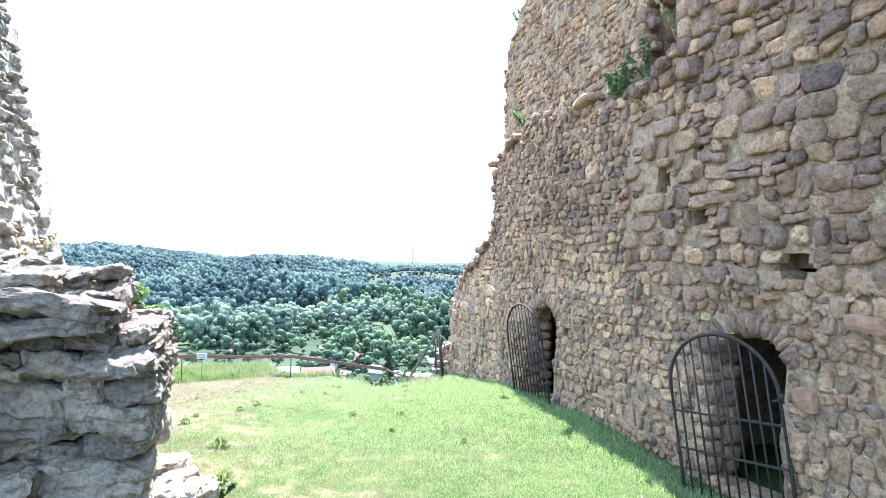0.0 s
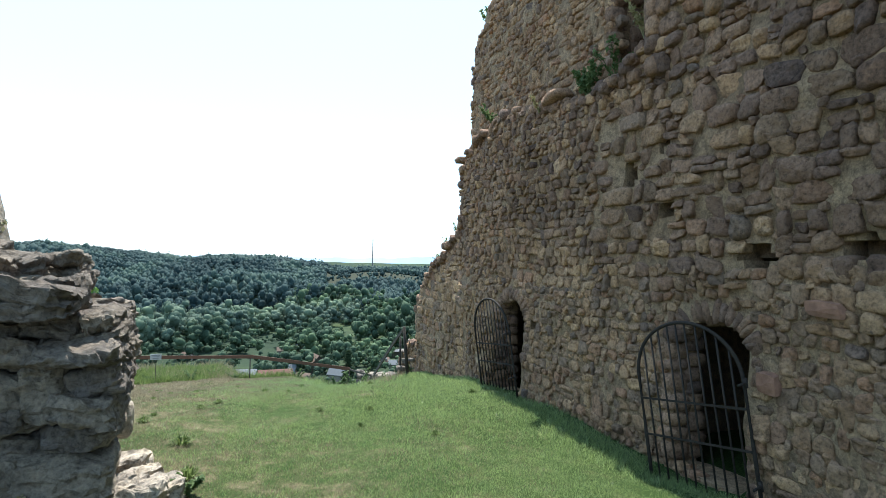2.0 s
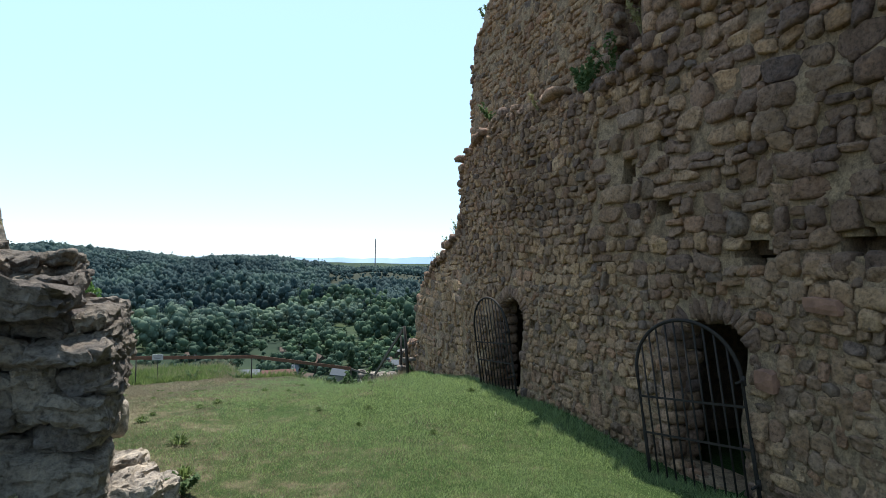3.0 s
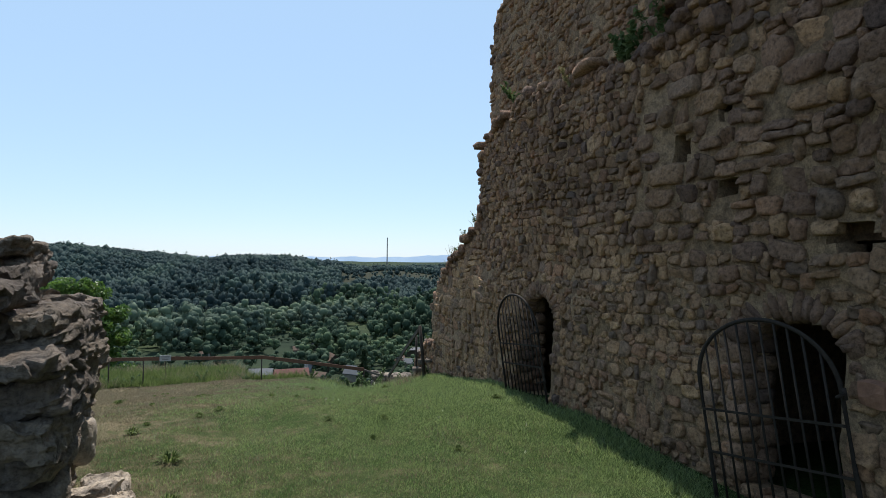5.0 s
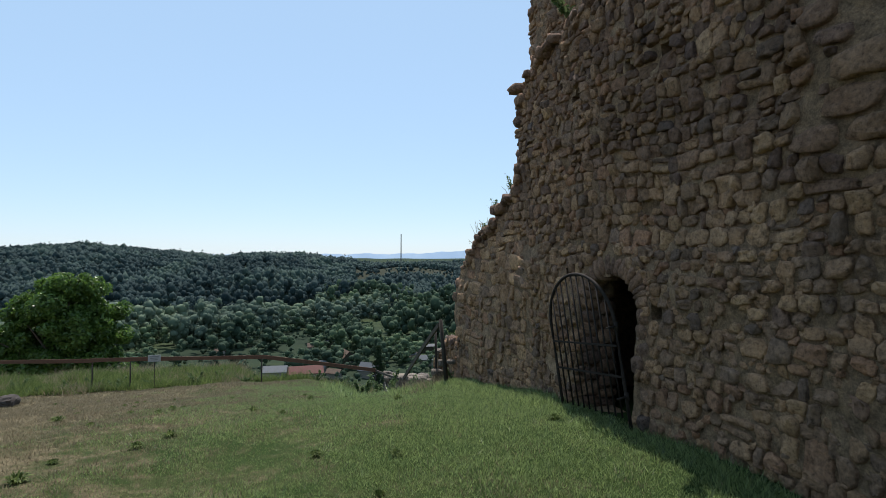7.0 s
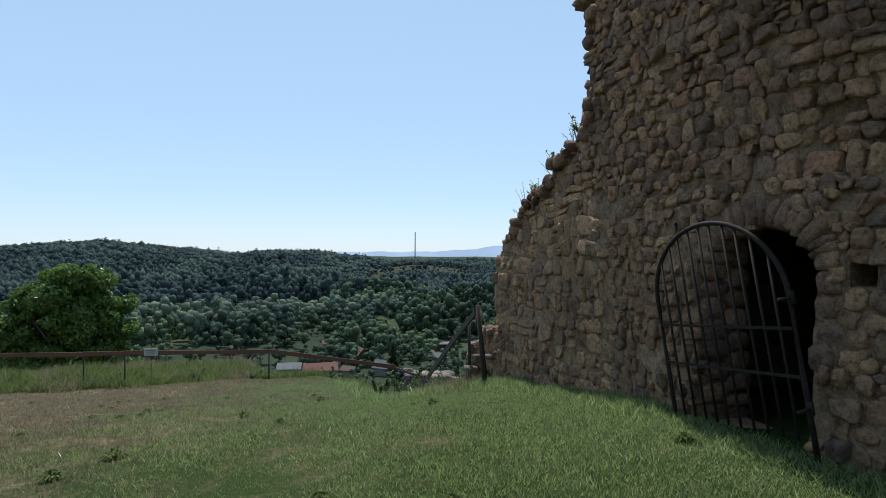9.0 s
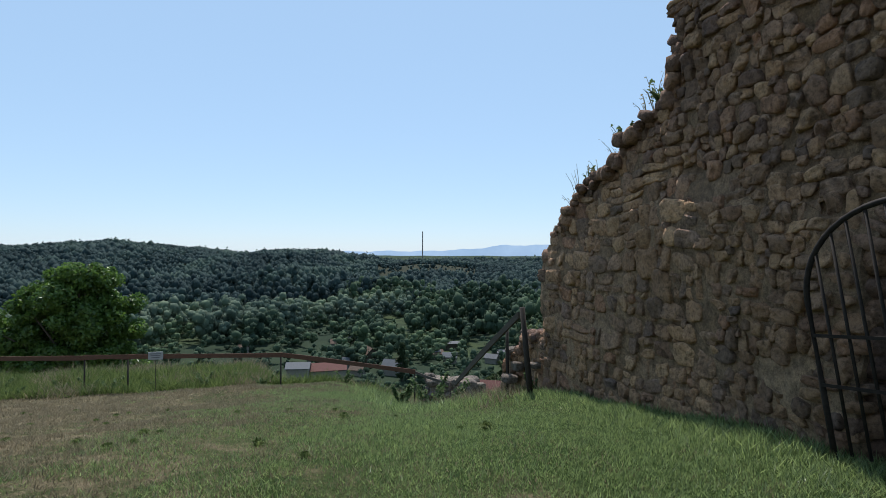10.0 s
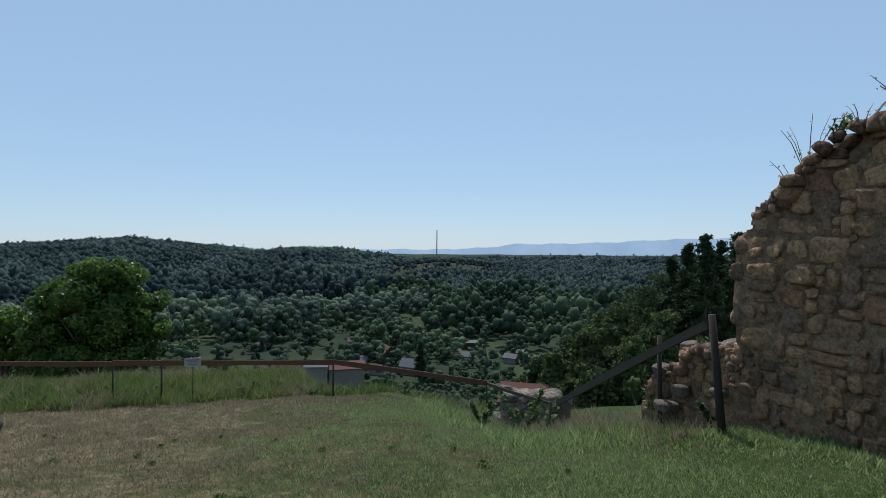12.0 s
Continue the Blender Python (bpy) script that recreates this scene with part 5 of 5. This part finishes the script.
grass("fence_straw", "dry seeding stalks among the uncut grass", 45000, (-18, 4.6, 23.4, 31.5), (0.10, 0.34), DRY_BLADE, 66, lambda x, y, r: (y > 24.4 + 0.4 * np.sin(x * 1.3)) & (patchy(x, y, 0.6, 5.0) > 0.0), 0.0035, 0.10)
grass("slope_grass", "long green grass on the falling edge of the meadow", 30000, (1.5, 6.0, 15.0, 23.5), (0.05, 0.18), BLADE, 67, lambda x, y, r: (x > 2.8 - 0.9 * r.uniform(0, 1, len(x)) ** 2), 0.0045)
grass("slope_weeds", "tall dry weeds beyond the wall's end", 11000, (2.6, 7.0, 14.4, 23.0), (0.08, 0.30), DRY_BLADE, 65, lambda x, y, r: (x > 3.6 - 0.5 * r.uniform(0, 1, len(x)) ** 3), 0.004)


def herb(name, label, at, size, leaves, leaf, mat, seed, parent=None):
    """A weed: several stems with small leaves."""
    r = np.random.default_rng(seed)
    plant = tagged(new(name), label, "plant")
    plant.location = at
    bm = bmesh.new()
    pts = []
    for i in range(7):
        a, f = r.uniform(0, 2 * math.pi), r.uniform(0.5, 1.0)
        tip = Vector((math.cos(a) * size[0] * f * 0.5, math.sin(a) * size[0] * f * 0.5, size[1] * f))
        bar(bm, (0, 0, -0.02), tip * 0.6 + Vector((0, 0, 0.1 * size[1])), 0.005, 4, 0.004)
        bar(bm, tip * 0.6 + Vector((0, 0, 0.1 * size[1])), tip, 0.004, 4, 0.002)
        for _ in range(leaves // 7):
            pts.append(np.array(tip) * r.uniform(0.25, 1.0) + r.normal(0, 0.035, 3) * size[1])
    part("stem", bm, mat, plant)
    pts = np.array(pts)
    v, f = leaf_cards(r, pts, np.tile((0, 0, 1.0), (len(pts), 1)), leaf)
    np_part("foliage", v, f, mat, plant, kind="stuff")
    return plant


# plants on the ledge and in the wall's crevices
herb("wall_shrub", "leafy green shrub growing from the wall's ledge", (WX + 0.08, 6.50, 4.92), (0.6, 0.6), 360, 0.055, WEED, 71)
herb("wall_shrub", "leafy shrub growing in the wall's recess", (WX + 0.25, 6.05, 5.0), (0.7, 0.6), 260, 0.05, WEED, 72)
herb("wall_herb", "small yellow-green herb on the wall's ledge", (WX - 0.02, 9.6, 5.25), (0.5, 0.32), 130, 0.05, WEED, 73)
herb("wall_herb", "small pale flowering herb on the wall's ledge", (WX - 0.02, 7.7, 4.98), (0.35, 0.30), 110, 0.035, PALE_LEAF, 74)
herb("wall_herb", "dry herb at the recess's edge", (WX + 0.1, 5.3, 5.35), (0.5, 0.6), 140, 0.04, PALE_LEAF, 75)
herb("wall_herb", "grey-green herb on the wall's broken top", (WX + 0.6, 10.95, 7.75), (0.7, 0.5), 200, 0.06, WEED, 76)
for i, (y, z, h) in enumerate(((11.75, 3.05, 0.35), (12.0, 2.95, 0.3), (12.7, 2.55, 0.28), (12.95, 2.45, 0.22), (13.6, 2.1, 0.4), (13.85, 1.95, 0.3))):
    herb("dry_stalk", "thin dry stalk on the wall's broken slope", (WX + 0.15 + 0.1 * (i % 3), y, z), (0.6, h * 1.6), 40, 0.022, PALE_LEAF, 80 + i)
for i, (y, z, k) in enumerate(((12.3, 2.72, 0.34), (13.15, 2.40, 0.28), (11.62, 3.08, 0.3), (14.3, 0.5, 0.3), (15.0, 0.02, 0.35))):
    herb("wall_herb", "small leafy green herb on the wall's broken slope", (WX + 0.12, y, z), (k, k), 110, 0.035, WEED, 180 + i)


def tuft(name, label, x, y, spread, tall, count, mat, seed):
    """A low tuft of broad blades, growing from one root."""
    r = np.random.default_rng(seed)
    plant = tagged(new(name), label, "plant")
    plant.location = place(x, y)
    a, f = r.uniform(0, 2 * math.pi, count), r.uniform(0.25, 1.0, count)
    base = np.stack([np.cos(a) * spread * 0.25 * f, np.sin(a) * spread * 0.25 * f, 0 * a - 0.01], -1)
    tip = np.stack([np.cos(a) * spread * f, np.sin(a) * spread * f, tall * (1.15 - 0.8 * f) * r.uniform(0.6, 1.2, count)], -1)
    side = np.stack([-np.sin(a), np.cos(a), 0 * a], -1) * 0.009
    mid = base * 0.4 + tip * 0.6 + (0, 0, 0.03)
    v = np.stack([base, mid - side, mid + side, tip], 1).reshape(-1, 3)
    k = np.arange(count)[:, None] * 4
    f = np.concatenate([k + (0, 2, 1), k + (1, 2, 3)], 1).reshape(-1, 3)
    np_part("foliage", v, f, mat, plant, kind="stuff")


for i, (x, y, s) in enumerate(((-0.95, 7.1, 0.20), (-0.75, 5.5, 0.20), (-0.65, 10.1, 0.12), (1.6, 8.1, 0.10), (3.5, 8.5, 0.11), (0.9, 8.5, 0.10), (-1.6, 8.6, 0.14), (-0.9, 9.6, 0.12), (0.2, 12.0, 0.12), (2.4, 11.6, 0.13), (-2.6, 12.6, 0.14), (1.2, 14.2, 0.12), (-1.2, 13.6, 0.12))):
    tuft("meadow_weed", "low dark green leafy weed in the meadow", x, y, s * 1.0, s * 0.7, 70, BANK_BLADE, 90 + i)
herb("tower_herb", "dry yellow herb between the stump and the tower", (-2.55, 5.6, 2.35), (0.5, 0.4), 150, 0.03, PALE_LEAF, 130)
herb("foot_herb", "pale flowering herb at the stump's foot", place(-1.75, 3.95), (0.3, 0.36), 160, 0.025, PALE_LEAF, 131)
herb("foot_herb", "leafy green herb at the stump's foot", place(-1.55, 3.98), (0.35, 0.22), 160, 0.035, WEED, 132)
herb("foot_herb", "leafy green herb beside the fallen stones", place(-0.72, 4.95), (0.35, 0.2), 160, 0.045, WEED, 133)
for i in range(16):
    x = -9.0 + 0.85 * i
    herb("bank_weed", "leafy green weed on the bank by the fence", place(x, 24.9 + 0.7 * math.sin(i * 2.3) - 0.06 * x), (0.7, 0.38 + 0.1 * math.sin(i * 1.7)), 200, 0.05, WEED, 140 + i)
r = np.random.default_rng(95)
for i in range(40):
    x, y = r.uniform(-5.0, 3.3), r.uniform(5.5, 20.0)
    s = r.uniform(0.05, 0.11)
    tuft("meadow_weed", "small low green weed in the meadow", x, y, s, s * 0.5, 40, BANK_BLADE, 160 + i)
for i, (x, y, s) in enumerate(((3.6, 19.2, 0.9), (4.4, 19.8, 0.8), (3.2, 20.4, 0.6), (4.5, 16.0, 0.6), (4.35, 14.7, 0.4))):
    herb("slope_shrub", "ragged green shrub by the plank barrier", place(x, y), (s * 1.3, s), 420, 0.06, WEED, 110 + i)

# ---- the wall's nearest stones, one by one ----
for p, (v, f) in SINGLE:
    ob = new("stone", np_mesh("stone", v, f, STONE, True))
    ob.parent = castle_wall
    ob.location = (WX + 0.02 - bulge(*p), p[0], p[1])
for at, v, f, tower in TOWER_STONES:
    ob = new("stone", np_mesh("stone", v, f, PALE, True))
    ob.parent = tower
    ob.location = at
